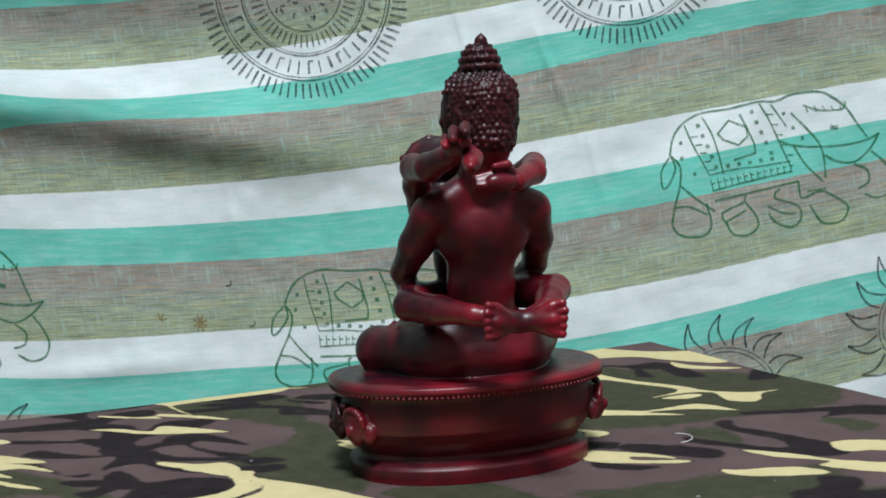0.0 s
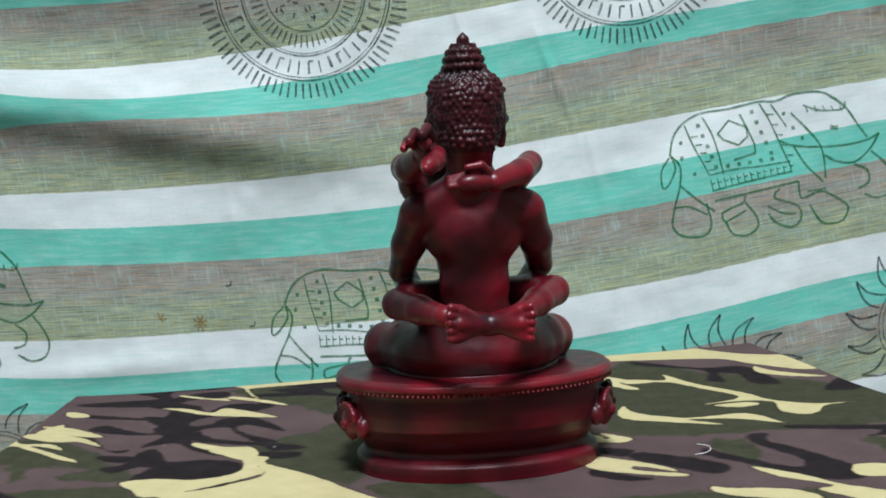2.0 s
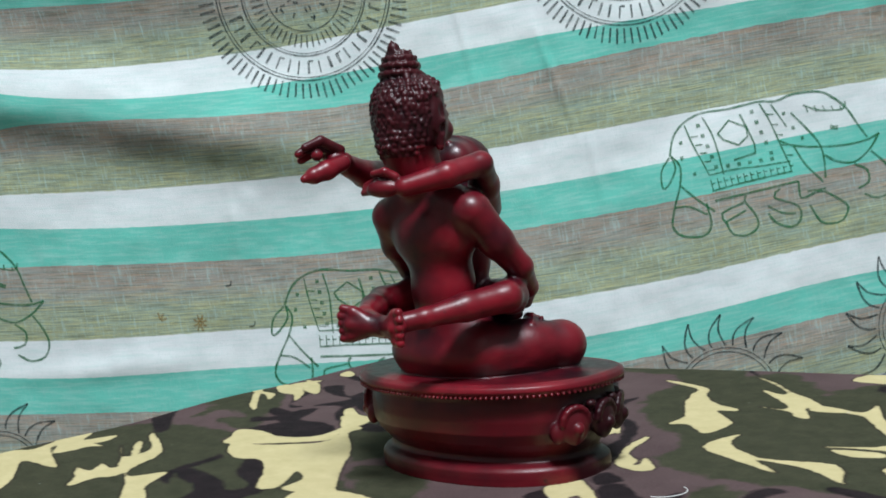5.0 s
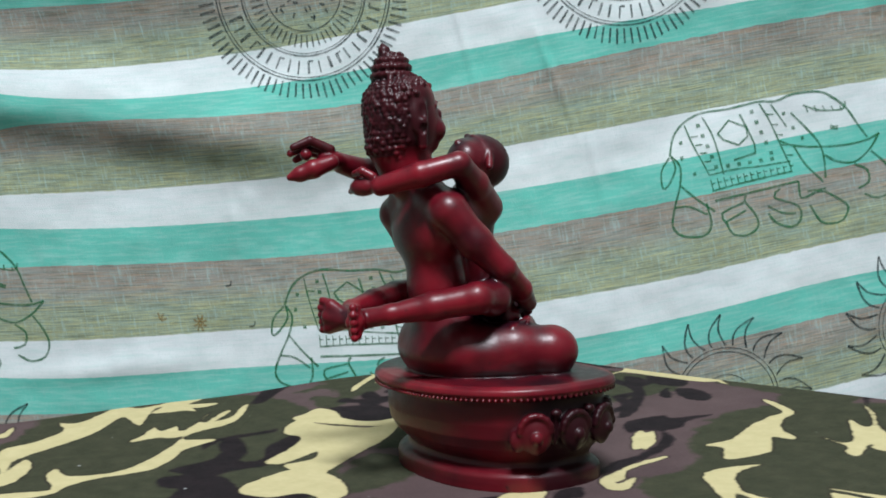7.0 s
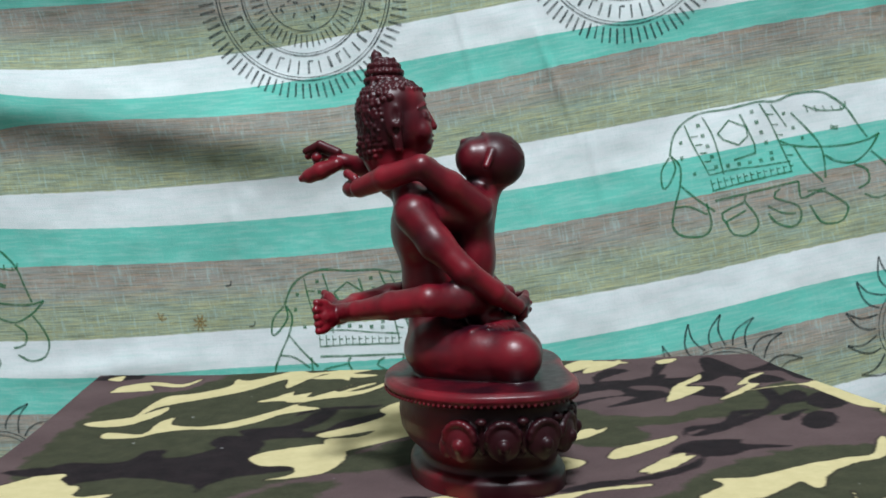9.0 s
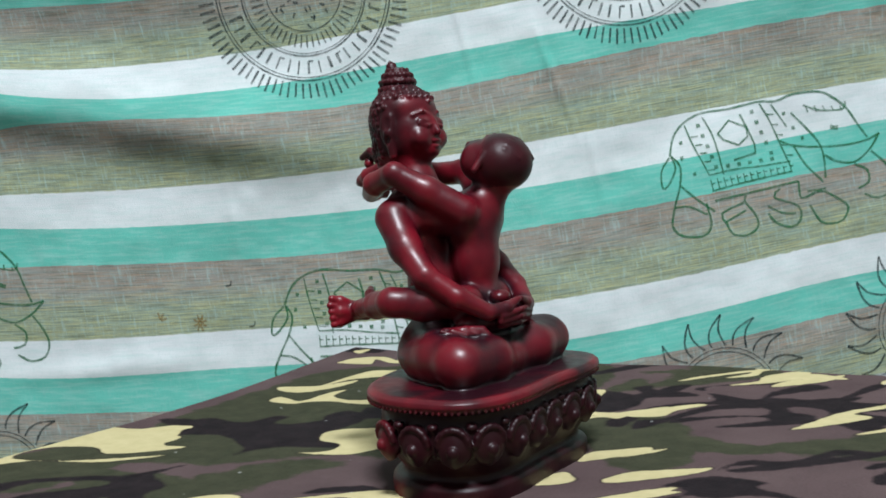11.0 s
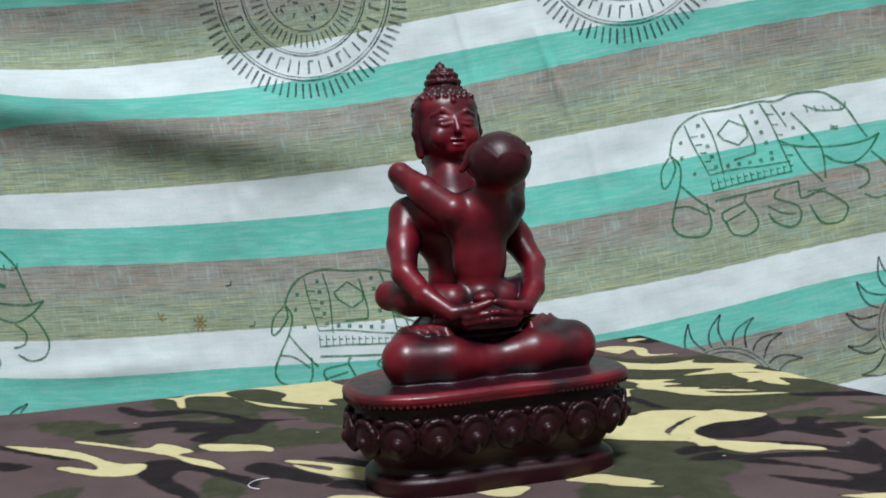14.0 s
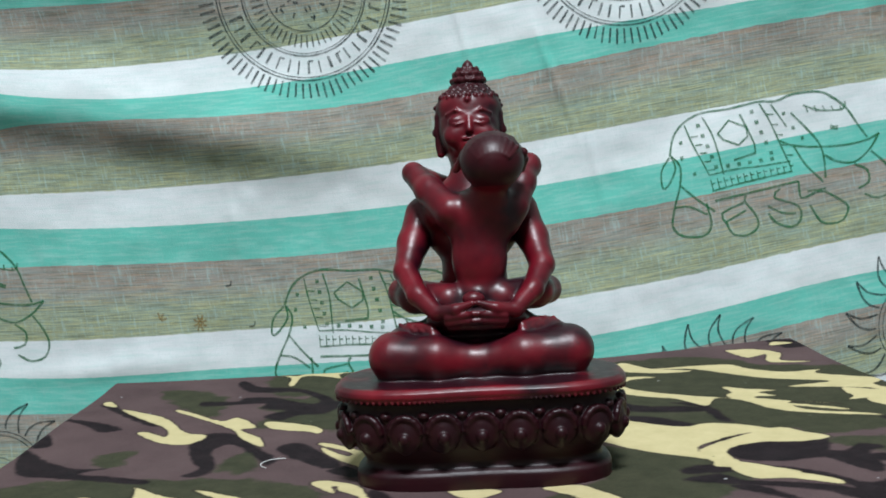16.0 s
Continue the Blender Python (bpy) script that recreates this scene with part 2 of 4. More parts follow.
class Print:
    """Block-printed lines on the hung cloth, as thin ribbons of ink that follow its folds."""

    def __init__(self):
        self.v, self.f = [], []

    def line(self, pts, width, smooth=True):
        p = np.array(pts, float).reshape(-1, 2)
        if smooth and len(p) > 2:
            q, ext = [], np.vstack([2 * p[0] - p[1], p, 2 * p[-1] - p[-2]])
            for i in range(1, len(ext) - 2):
                a, b, c, d = ext[i - 1:i + 3]
                n = max(2, int(np.hypot(*(c - b)) / 4))
                for t in np.linspace(0, 1, n, endpoint=False):
                    q.append(0.5 * (2 * b + (c - a) * t + (2 * a - 5 * b + 4 * c - d) * t * t + (3 * b - a - 3 * c + d) * t ** 3))
            p = np.array(q + [p[-1]])
        else:
            p = np.vstack([np.linspace(p[i], p[i + 1], 4)[:-1] for i in range(len(p) - 1)] + [p[-1:]])
        tan = np.gradient(p, axis=0)
        nor = np.stack([-tan[:, 1], tan[:, 0]], 1) / (np.hypot(tan[:, 0], tan[:, 1])[:, None] + 1e-9)
        w = width / 2 * (1 + 0.3 * np.array([noise.noise((a * 0.15, b * 0.15, 3.1)) for a, b in p]))
        k = len(self.v)
        for a, b in zip(p + nor * w[:, None], p - nor * w[:, None]):
            self.v += [a, b]
        self.f += [(k + 2 * i, k + 2 * i + 1, k + 2 * i + 3, k + 2 * i + 2) for i in range(len(p) - 1)]

    def dot(self, x, y, r):
        self.line([x - r, y, x + r, y], 2 * r, False)

    def put(self, name, mat, x, z, turn, label):
        c, s = math.cos(radians(turn)), math.sin(radians(turn))
        p = np.array(self.v) / 1000 @ np.array([[c, s], [-s, c]]) + (x, z)
        y = cloth_depth(p[:, 0], p[:, 1]) - 0.0006
        ob = link_mesh(name, np.stack([p[:, 0], y, p[:, 1]], 1).tolist(), self.f, mat, CLOTH)
        return tagged(ob, label)


def elephant_print():
    e = Print()
    # back, ear, tusk, trunk, tail
    e.line((-79, 35, -71, 52, -58, 63, -39, 68, -11, 65, 18, 64, 35, 60, 52, 62, 77, 58, 89, 49, 99, 36, 106, 17, 112, 2), 2.2)
    e.line((47, 45, 57, 28, 66, 8, 66, -10, 63, -26), 2.0)
    e.line((30, 21, 42, 13, 66, 5, 93, 0, 113, 0, 124, 3), 2.1)
    e.line((42, 13, 48, -8, 60, -29), 2.0)
    e.line((68, -4, 78, -13, 94, -18, 111, -10, 124, 3), 2.1)
    e.line((93, -20, 104, -29, 102, -41, 91, -44), 2.2)
    e.line((112, -12, 122, -26, 127, -40, 122, -54, 107, -58, 95, -51), 2.2)
    e.line((-80, 34, -91, 23, -94, 7, -88, 8, -77, 22, -78, 34), 2.0)
    # legs and belly
    e.line((-78, 35, -72, 23, -77, 5, -87, -14, -94, -32, -87, -44, -67, -49, -57, -40, -56, -19), 2.2)
    e.line((-77, 5, -63, -14, -50, -29), 2.2)
    e.line((-87, -15, -73, -18, -58, -30), 1.9)
    e.line((-16, -22, -19, -27, -12, -43, -13, -55, -26, -60, -39, -55, -42, -44, -44, -33, -20, -28), 2.2)
    e.line((-43, -42, -20, -36), 1.9)
    e.line((18, -24, 10, -31, 31, -46, 29, -60, 19, -64, 5, -55, 1, -45), 2.3)
    e.line((2, -38, 14, -48, 27, -52), 1.9)
    e.line((37, -22, 36, -39, 55, -37, 69, -48, 77, -59, 69, -70, 58, -71, 48, -66, 42, -48), 2.2)
    e.line((43, -34, 61, -36), 1.9)
    e.line((-47, -19, -22, -20, 7, -21, 37, -22), 2.2)
    # saddle cloth: panels, diamond, dotted columns and a boxed border
    e.line((-38, 64, -33, 42, -32, 4), 1.7)
    e.line((-57, 61, -54, 40, -46, 7), 1.5)
    e.line((-28, 44, -14, 54, 1, 43, 0, 34, -11, 28, -24, 37, -28, 44), 1.9, False)
    e.line((-2, 57, 5, 25, 4, 16, -19, 15), 2.1, False)
    e.line((19, 62, 26, 39, 34, -7), 1.7)
    e.line((30, 58, 40, 33), 1.6)
    e.line((-46, 7, -21, 6, 7, 2, 35, -1), 1.6)
    e.line((-47, -9, -19, -9, 10, -10, 34, -11), 1.8)
    for i in range(13):
        x = -46 + 6.6 * i
        e.line((x, 5.5 - 0.55 * i - 3, x, -8.6 - 0.15 * i), 1.1, False)
        e.line((x, -2 - 0.3 * i, x + 3.5, -2 - 0.3 * i), 1.3, False)
    for i in range(5):
        e.dot(-44 + 1.6 * i, 57 - 11 * i, 1.9)
        e.dot(10 + 2.2 * i, 56 - 11 * i, 1.9)
        e.dot(-26 + 11 * i, 11 - 1.2 * i, 1.9)
        e.line((62 + 8 * i, 48 - 2.4 * i, 63 + 8 * i, 41 - 1.6 * i), 1.5, False)
        e.line((23 + 2.3 * i, 50 - 11 * i, 30 + 2.3 * i, 48 - 11 * i), 1.3, False)
        e.line((-54 + 2 * i, 48 - 9 * i, -47 + 2 * i, 47 - 9 * i), 1.3, False)
    e.line((60, 49, 74, 40, 96, 35, 100, 42), 1.7)
    for x, y in ((40, 46), (46, 30), (52, 18), (-65, 45), (-68, 30), (-60, 12)):
        e.dot(x, y, 1.6)
    e.line((80, 21, 87, 18.5), 4.6, False)
    return e


def medallion_print():
    e, rng = Print(), random.Random(4)
    ring = lambda r, w: e.line(np.array([(r * math.cos(a), r * math.sin(a)) for a in np.linspace(0, 2 * math.pi, 90)]).ravel(), w, False)
    for r, w in ((84, 1.5), (81, 0.9), (60, 1.5), (57.5, 0.8), (36, 1.2)):
        ring(r, w)
    for i in range(84):
        a = 2 * math.pi * i / 84
        r1 = 103 - 3 * rng.random()
        e.line([87 * math.cos(a), 87 * math.sin(a), r1 * math.cos(a + 0.01), r1 * math.sin(a + 0.01)], 2.1, False)
    for i in range(52):
        a = 2 * math.pi * i / 52
        e.line([40 * math.cos(a), 40 * math.sin(a), 52 * math.cos(a), 52 * math.sin(a)], 1.5, False)
    # a ring of illegible writing, as plain bars
    for i in range(44):
        a = 2 * math.pi * i / 44 + 0.03 * rng.random()
        r0, r1 = 64 + 2 * rng.random(), 75 + 3 * rng.random()
        e.line((r0 * math.cos(a), r0 * math.sin(a), r1 * math.cos(a), r1 * math.sin(a)), 1.4 + 1.6 * rng.random(), False)
        if i % 3 == 0:
            b = a + 0.07
            e.line((r0 * math.cos(a), r0 * math.sin(a), r0 * math.cos(b), r0 * math.sin(b)), 1.6, False)
    for i in range(26):
        a, r = rng.random() * 6.283, 30 * math.sqrt(rng.random())
        e.line([r * math.cos(a), r * math.sin(a), r * math.cos(a) + 5 * math.cos(i), r * math.sin(a) + 5 * math.sin(i)], 1.8, False)
    return e


def sun_print():
    e = Print()
    for r in (24, 47, 51):
        e.line(np.array([(r * math.cos(a), r * math.sin(a)) for a in np.linspace(0, 2 * math.pi, 50)]).ravel(), 1.0, False)
    for i in range(16):
        a = 2 * math.pi * i / 16
        c, s = np.array((math.cos(a), math.sin(a))), np.array((-math.sin(a), math.cos(a)))
        for side in (-1, 1):
            pts = [c * r + s * (side * w + bend) for r, w, bend in ((53, 7.0, 0), (61, 6.2, 2.5), (70, 4.2, 2), (78, 2.0, -2.5), (84, 0.0, -7))]
            e.line(np.array(pts).ravel(), 2.0)
    return e


for x, z, turn in ((0.287, 0.140, 12.5), (-0.108, -0.004, 1.5), (-0.555, 0.045, -1)):
    elephant_print().put("elephant_print", GREEN_INK, x, z, turn, "block-printed green elephant outline")
for x, z, turn in ((-0.148, 0.334, 0), (0.164, 0.371, 20)):
    medallion_print().put("medallion_print", BLACK_INK, x, z, turn, "block-printed black rayed medallion")
for x, z, turn in ((0.249, -0.085, 8), (0.452, -0.020, 18), (-0.49, -0.135, 3)):
    sun_print().put("sun_print", BLACK_INK, x, z, turn, "block-printed black sun with curling rays")
for dx, dy, n in ((0, 0, 8), (-0.040, 0.004, 3)):
    spot = Print()
    for i in range(n):
        ang = 0.8 * i
        spot.line([1 * math.cos(ang), 1 * math.sin(ang), 7 * math.cos(ang + 0.3), 9 * math.sin(ang + 0.3)], 2.0, False)
    spot.put("stain", STAIN, -0.275 + dx, 0.015 + dy, 0, "rust-yellow stain")
for x, z in ((-0.247, 0.051), (-0.225, 0.009)):
    speck = Print()
    speck.line([0, 0, 5, 1, 6, 5], 1.6)
    speck.put("speck", BLACK_INK, x, z, 0, "small dark speck")

# ---- the turning board under its camouflage cloth ----
HALF, TURN, MID = (0.252, 0.2445), 21.5, (0.0010, -0.0004)
GRID = np.linspace(-0.283, 0.283, 372)
GA, GB = np.meshgrid(GRID, GRID, indexing="ij")


def fold(a, half):
    """A cloth coordinate bent over the board's edge: the way across and the drop."""
    r, s = 0.006, np.sign(a)
    e = np.abs(a) - (half - r)
    q = np.clip(e / r, 0, math.pi / 2)
    flat = np.where(e < 0, np.abs(a), half - r + r * np.sin(q))
    drop = np.where(e < 0, 0, r * (1 - np.cos(q)) + np.clip(e - r * math.pi / 2, 0, None))
    return s * flat, drop


def table_height(x, y):
    r2 = (x * x + y * y) / 0.33 ** 2
    lift = 0.001 * np.exp(-((x + 0.142) ** 2 + (y + 0.298) ** 2) / 0.012) - 0.0075 * np.exp(-((x + 0.330) ** 2 + (y - 0.150) ** 2) / 0.016)
    sink = -0.0023 * np.exp(-((x * x + y * y) / 0.088 ** 2) ** 2)
    return lift + sink - 0.003 + 0.0085 * np.minimum(r2, 1.25) + 0.0009 * np.sin(17 * x + 8 * y) * np.minimum(r2 * 2, 1) + 0.0006 * np.sin(41 * y - 13 * x) * np.minimum(r2 * 2, 1)


fa, da = fold(GA, HALF[0])
fb, db = fold(GB, HALF[1])
CT, ST = math.cos(radians(TURN)), math.sin(radians(TURN))
CX, CY = MID[0] + CT * fa - ST * fb, MID[1] + ST * fa + CT * fb
PX, PY = 1000 * (MID[0] + CT * GA - ST * GB), 1000 * (MID[1] + ST * GA + CT * GB)
INK = {k: np.full(GA.shape, 30.0) for k in ("sand", "dark", "moss")}


def patch(ink, *xy):
    """One printed patch of the camouflage, its corners in millimetres on the cloth; keeps the distance to its edge."""
    p = np.array(xy, float).reshape(-1, 2)
    o, q, r = np.roll(p, 1, 0), np.roll(p, -1, 0), np.roll(p, -2, 0)
    curve = [0.5 * (2 * p + (q - o) * t + (2 * o - 5 * p + 4 * q - r) * t * t + (3 * p - o - 3 * q + r) * t ** 3) for t in (0, 0.25, 0.5, 0.75)]
    p = np.stack(curve, 1).reshape(-1, 2)
    lo, hi = p.min(0) - 30, p.max(0) + 30
    k = (PX > lo[0]) & (PX < hi[0]) & (PY > lo[1]) & (PY < hi[1])
    x, y = PX[k], PY[k]
    d, inside = np.full(x.shape, 1e9), np.zeros(x.shape, bool)
    for (x0, y0), (x1, y1) in zip(p, np.roll(p, -1, 0)):
        ex, ey = x1 - x0, y1 - y0
        t = np.clip(((x - x0) * ex + (y - y0) * ey) / (ex * ex + ey * ey + 1e-9), 0, 1)
        d = np.minimum(d, np.hypot(x - x0 - t * ex, y - y0 - t * ey))
        if y0 != y1:
            inside ^= ((y0 > y) != (y1 > y)) & (x < (x1 - x0) * (y - y0) / (y1 - y0) + x0)
    INK[ink][k] = np.minimum(INK[ink][k], np.where(inside, -d, d))


patch("moss", 193, 69, 106, 54, 76, 68, 190, 88)
patch("moss", -3, -69, -50, -44, -17, -32, 13, -40, 29, -71)
patch("moss", 176, -115, 144, -107, 149, -73, 174, -89)
patch("moss", 134, 29, 129, -4, 109, 35, 116, 46)
patch("moss", -53, -32, -92, -22, -113, 6, -106, 33, -70, 35, -57, 8)
patch("moss", -258, -10, -254, 8, -221, -4, -185, -32, -180, -51, -214, -46, -212, -74)
patch("moss", 129, -78, 74, -85, 39, -58, 84, -52, 114, -49)
patch("moss", 211, 27, 193, 18, 186, 48)
patch("moss", -97, -29, -127, 20, -93, 58, -58, 78, -40, 49)
patch("moss", -103, 99, -104, 57, -106, 9, -100, -22, -72, -35, -49, -38, -85, 85)
patch("moss", -185, -222, -202, -137, -213, -89, -166, -101, -104, -89, -86, -82, 12, -103, -46, -220, -146, -231)
patch("moss", 208, -168, 161, -191, 78, -185, 9, -132, 30, -81, 94, -100, 123, -135, 184, -120)
patch("moss", -152, -54, -192, -63, -188, -37, -167, -43)
patch("moss", 86, -201, -39, -254, -98, -253, -156, -202, -200, -134, -166, -88, -89, -68, 30, -72, 73, -126)
patch("moss", 158, -48, 149, -154, 105, -56, 138, -51)
patch("moss", 103, 49, 43, 95, -1, 113, -39, 151, -46, 186, -70, 207, -113, 198, -147, 202, -136, 240, -69, 266, -25, 231, 6, 241, 147, 113)
patch("moss", 270, -118, 224, -119, 189, -64, 214, -67)
patch("moss", -209, 153, -128, 178, -101, 92, -144, 111)
patch("moss", -29, -241, -157, -204, -205, -144, -200, -111, -149, -89, -114, -85, -58, -98)
patch("moss", 49, 238, 103, 214, 173, 186, 219, 138, 207, 85, 158, 78, 128, 69, 56, 60)
patch("moss", -188, -150, -221, -113, -169, -68, -141, -87)
patch("moss", -267, -55, -314, -18, -282, 8, -237, -26, -199, -35)
patch("dark", -25, 92, -44, 95, -53, 106, -52, 118)
patch("dark", 118, -15, 107, -17, 90, -4, 73, 11, 78, 21, 114, 1)
patch("dark", -149, -57, -129, -50, -130, -35, -116, -39, -104, -47, -103, -56, -131, -68, -141, -69)
patch("dark", -97, 14, -113, 6, -125, 15, -153, 16, -178, 27, -176, 43, -159, 27, -130, 22, -106, 20)
patch("dark", 260, 26, 230, 42, 203, 52, 186, 48, 194, 60, 174, 61, 151, 63, 150, 70, 174, 70, 205, 70, 227, 67)
patch("dark", -58, 96, -81, 97, -90, 114, -118, 120, -124, 135, -119, 139, -110, 127, -86, 118, -71, 100)
patch("dark", 56, -6, 75, -18, 85, -25, 75, -28, 57, -18)
patch("dark", -184, -42, -177, -31, -182, -10, -176, -2, -154, -28, -137, -38, -151, -40, -166, -35, -173, -48)
patch("dark", 70, -221, 55, -208, 55, -188, 35, -176, 13, -176, 10, -166, 25, -161, 17, -144, 9, -120, 15, -106, 16, -92, 32, -91, 39, -110, 46, -127, 61, -158, 80, -178, 86, -180, 72, -188, 72, -208)
patch("dark", 37, 47, 23, 60, 16, 78, -1, 96, -21, 106, -27, 100, -32, 95, -51, 105, -55, 124, -46, 126, -42, 149, -35, 130, -23, 120, -19, 108, -2, 106, 17, 89, 26, 74, 39, 54)
patch("dark", 170, 0, 175, -20, 166, -28, 150, -24, 129, -4, 108, 13, 108, 25, 127, 7, 147, -7, 151, -1, 149, 10, 134, 29, 129, 43, 130, 53, 140, 52, 138, 40, 154, 22)
patch("dark", 227, -156, 206, -143, 178, -144, 149, -128, 136, -115, 123, -112, 103, -110, 123, -104, 127, -81, 140, -75, 147, -60, 162, -68, 155, -83, 173, -85, 180, -99, 214, -84, 223, -97, 201, -100, 200, -112, 180, -116, 150, -104, 146, -113, 173, -134, 202, -127, 226, -145)
patch("dark", -37, -148, -56, -125, -91, -123, -99, -113, -64, -109, -45, -114, -45, -102, -74, -97, -105, -74, -96, -73, -49, -86, -33, -98, -22, -121, 0, -139, -9, -152, -23, -151, -26, -141)
patch("dark", -247, 22, -229, 18, -203, -8, -191, -6, -193, -14, -212, -3)
patch("dark", 272, 11, 268, -2, 255, 8, 249, 18, 256, 23)
patch("dark", 57, 31, 74, 25, 69, 14, 58, 20)
patch("dark", -231, 74, -205, 72, -188, 56, -178, 61, -175, 78, -148, 74, -158, 56, -145, 41, -118, 25, -130, 22, -151, 41, -164, 55, -177, 44, -167, 20, -148, 5, -125, 2, -97, 7, -100, -7, -129, -10, -155, -1, -175, 13, -188, 0, -191, 30, -213, 27, -243, 35, -240, 49, -207, 34, -197, 42)
patch("dark", 286, -35, 258, -33, 231, -23, 240, -14, 258, -24)
patch("dark", 287, -74, 274, -73, 245, -54, 221, -41, 207, -38, 219, -32, 249, -49, 271, -63)
patch("dark", -89, 155, -118, 163, -114, 174, -89, 173, -76, 163)
patch("dark", -106, 146, -125, 161, -96, 150)
patch("dark", -75, -132, -95, -129, -111, -97, -114, -91, -105, -94, -92, -121)
patch("dark", -176, 105, -170, 119, -158, 113, -163, 102)
patch("dark", -60, 100, -84, 110, -114, 131, -136, 140, -157, 139, -187, 134, -186, 144, -165, 148, -182, 156, -173, 163, -148, 163, -136, 149, -114, 141, -71, 115)
patch("dark", -113, -35, -133, -51, -159, -56, -161, -28, -186, -31, -200, -22, -183, -18, -163, -25, -138, -16, -120, -19)
patch("dark", -295, 104, -266, 120, -240, 132, -231, 147, -213, 153, -204, 134, -226, 121, -225, 95, -243, 100, -285, 96)
patch("dark", -144, 161, -173, 168, -176, 186, -140, 183, -125, 171)
patch("dark", -192, -102, -239, -88, -244, -71, -216, -83, -189, -95)
patch("dark", -125, 48, -160, 67, -173, 83, -191, 74, -190, 36, -204, 41, -215, 64, -261, 65, -266, 74, -220, 72, -225, 99, -239, 115, -210, 107, -196, 92, -191, 114, -161, 112, -165, 88, -143, 70)
patch("dark", -69, 266, -64, 271, -16, 229, -43, 246)
patch("dark", 179, 160, 191, 191, 209, 196, 217, 183, 195, 158)
patch("dark", -88, 248, -96, 266, -61, 240, -62, 234)
patch("dark", 61, 247, 104, 223, 134, 228, 150, 198, 155, 177, 137, 180, 132, 201, 118, 207, 122, 182, 110, 187, 109, 213, 65, 231)
patch("dark", -239, 123, -274, 142, -312, 150, -299, 165, -255, 184, -229, 199, -217, 171, -228, 159, -253, 150)
patch("dark", -124, -311, -152, -306, -164, -294, -139, -282)
patch("sand", 221, -71, 182, -51, 176, -61, 153, -44, 159, -36, 139, -23, 128, -7, 149, -20, 166, -37, 221, -66)
patch("sand", 55, 46, 35, 61, 26, 84, 30, 84, 39, 62, 54, 53)
patch("sand", 72, 44, 63, 40, 48, 44, 35, 63, 38, 63, 47, 52, 60, 47, 54, 58, 68, 50)
patch("sand", 5, 42, -10, 37, -20, 38, -15, 49, -8, 52)
patch("sand", 110, -39, 118, -41, 141, -42, 153, -54, 145, -57, 121, -53, 112, -47)
patch("sand", -37, 31, -52, 25, -65, 35, -75, 45, -67, 50, -51, 40)
patch("sand", 91, -203, 73, -201, 62, -189, 86, -182, 78, -171, 94, -165, 105, -191)
patch("sand", 95, -13, 77, -3, 72, -6, 54, 5, 57, 15, 85, -1)
patch("sand", 114, 118, 133, 125, 139, 120, 127, 112)
patch("sand", -169, -116, -138, -128, -127, -132, -111, -142, -106, -151, -116, -159, -133, -148, -132, -147, -122, -145, -131, -135, -169, -120)
patch("sand", -20, 62, -37, 65, -54, 84, -61, 92, -48, 90, -20, 71)
patch("sand", 47, 108, 27, 117, 17, 113, 13, 129, -6, 150, -20, 171, -26, 183, -55, 189, -58, 193, -23, 188, -10, 173, 8, 161, 25, 158, 28, 154, 19, 149, 31, 141, 44, 131)
patch("sand", -202, -151, -186, -141, -174, -137, -176, -145, -172, -155, -174, -163)
patch("sand", -147, 0, -129, -4, -110, -6, -105, -18, -75, -32, -40, -57, -15, -72, -5, -77, -28, -93, -39, -78, -55, -73, -38, -88, -33, -96, -39, -101, -66, -86, -88, -79, -100, -87, -121, -84, -138, -72, -120, -67, -108, -54, -99, -39, -107, -23)
patch("sand", 53, 4, 67, 2, 77, -10, 99, -18, 97, -22, 77, -16, 56, -6)
patch("sand", 7, 84, -15, 93, -23, 101, -21, 103, -1, 94, 7, 86)
patch("sand", -187, -104, -140, -114, -115, -138, -100, -142, -96, -125, -78, -141, -59, -147, -40, -158, -32, -182, -22, -194, -12, -198, -5, -211, -6, -219, -16, -221, -17, -207, -21, -200, -45, -206, -57, -203, -42, -196, -40, -181, -49, -166, -81, -151, -105, -144, -114, -147, -102, -171, -115, -166, -134, -160, -124, -156, -124, -142, -169, -128, -142, -134, -150, -117, -179, -109)
patch("sand", 266, -67, 240, -59, 218, -49, 188, -24, 172, -21, 172, -3, 189, -2, 215, -16, 211, -20, 194, -13, 206, -30, 235, -46)
patch("sand", -24, 93, -25, 99, -2, 92, 6, 82, 2, 80)
patch("sand", -55, 42, -77, 53, -70, 53, -54, 44)
patch("sand", -99, -237, -116, -223, -140, -211, -160, -216, -158, -204, -193, -186, -189, -170, -207, -152, -225, -136, -212, -133, -195, -142, -196, -123, -183, -136, -190, -159, -169, -165, -142, -168, -145, -172, -165, -181, -127, -194, -82, -225, -54, -226, -51, -228)
patch("sand", 219, -179, 197, -176, 184, -195, 149, -212, 119, -217, 103, -223, 89, -205, 67, -198, 80, -174, 94, -161, 87, -146, 108, -153, 125, -165, 125, -183, 148, -197, 167, -187, 146, -164, 103, -138, 133, -149, 160, -175, 190, -177, 185, -151, 190, -152, 198, -171)
patch("sand", -17, 228, 4, 219, 27, 204, 45, 196, 65, 183, 70, 183, 73, 180, 61, 178, 54, 179, 69, 162, 61, 161, 52, 168, 32, 168, 46, 170, 42, 179, 9, 200, 24, 197, 25, 202, 5, 216)
patch("sand", -29, -246, -50, -229, -68, -224, -79, -221, -66, -216, -37, -219, -25, -233)
patch("sand", 62, 116, 71, 99, 99, 87, 130, 97, 146, 79, 148, 75, 126, 84, 99, 83, 119, 72, 98, 76, 63, 88)
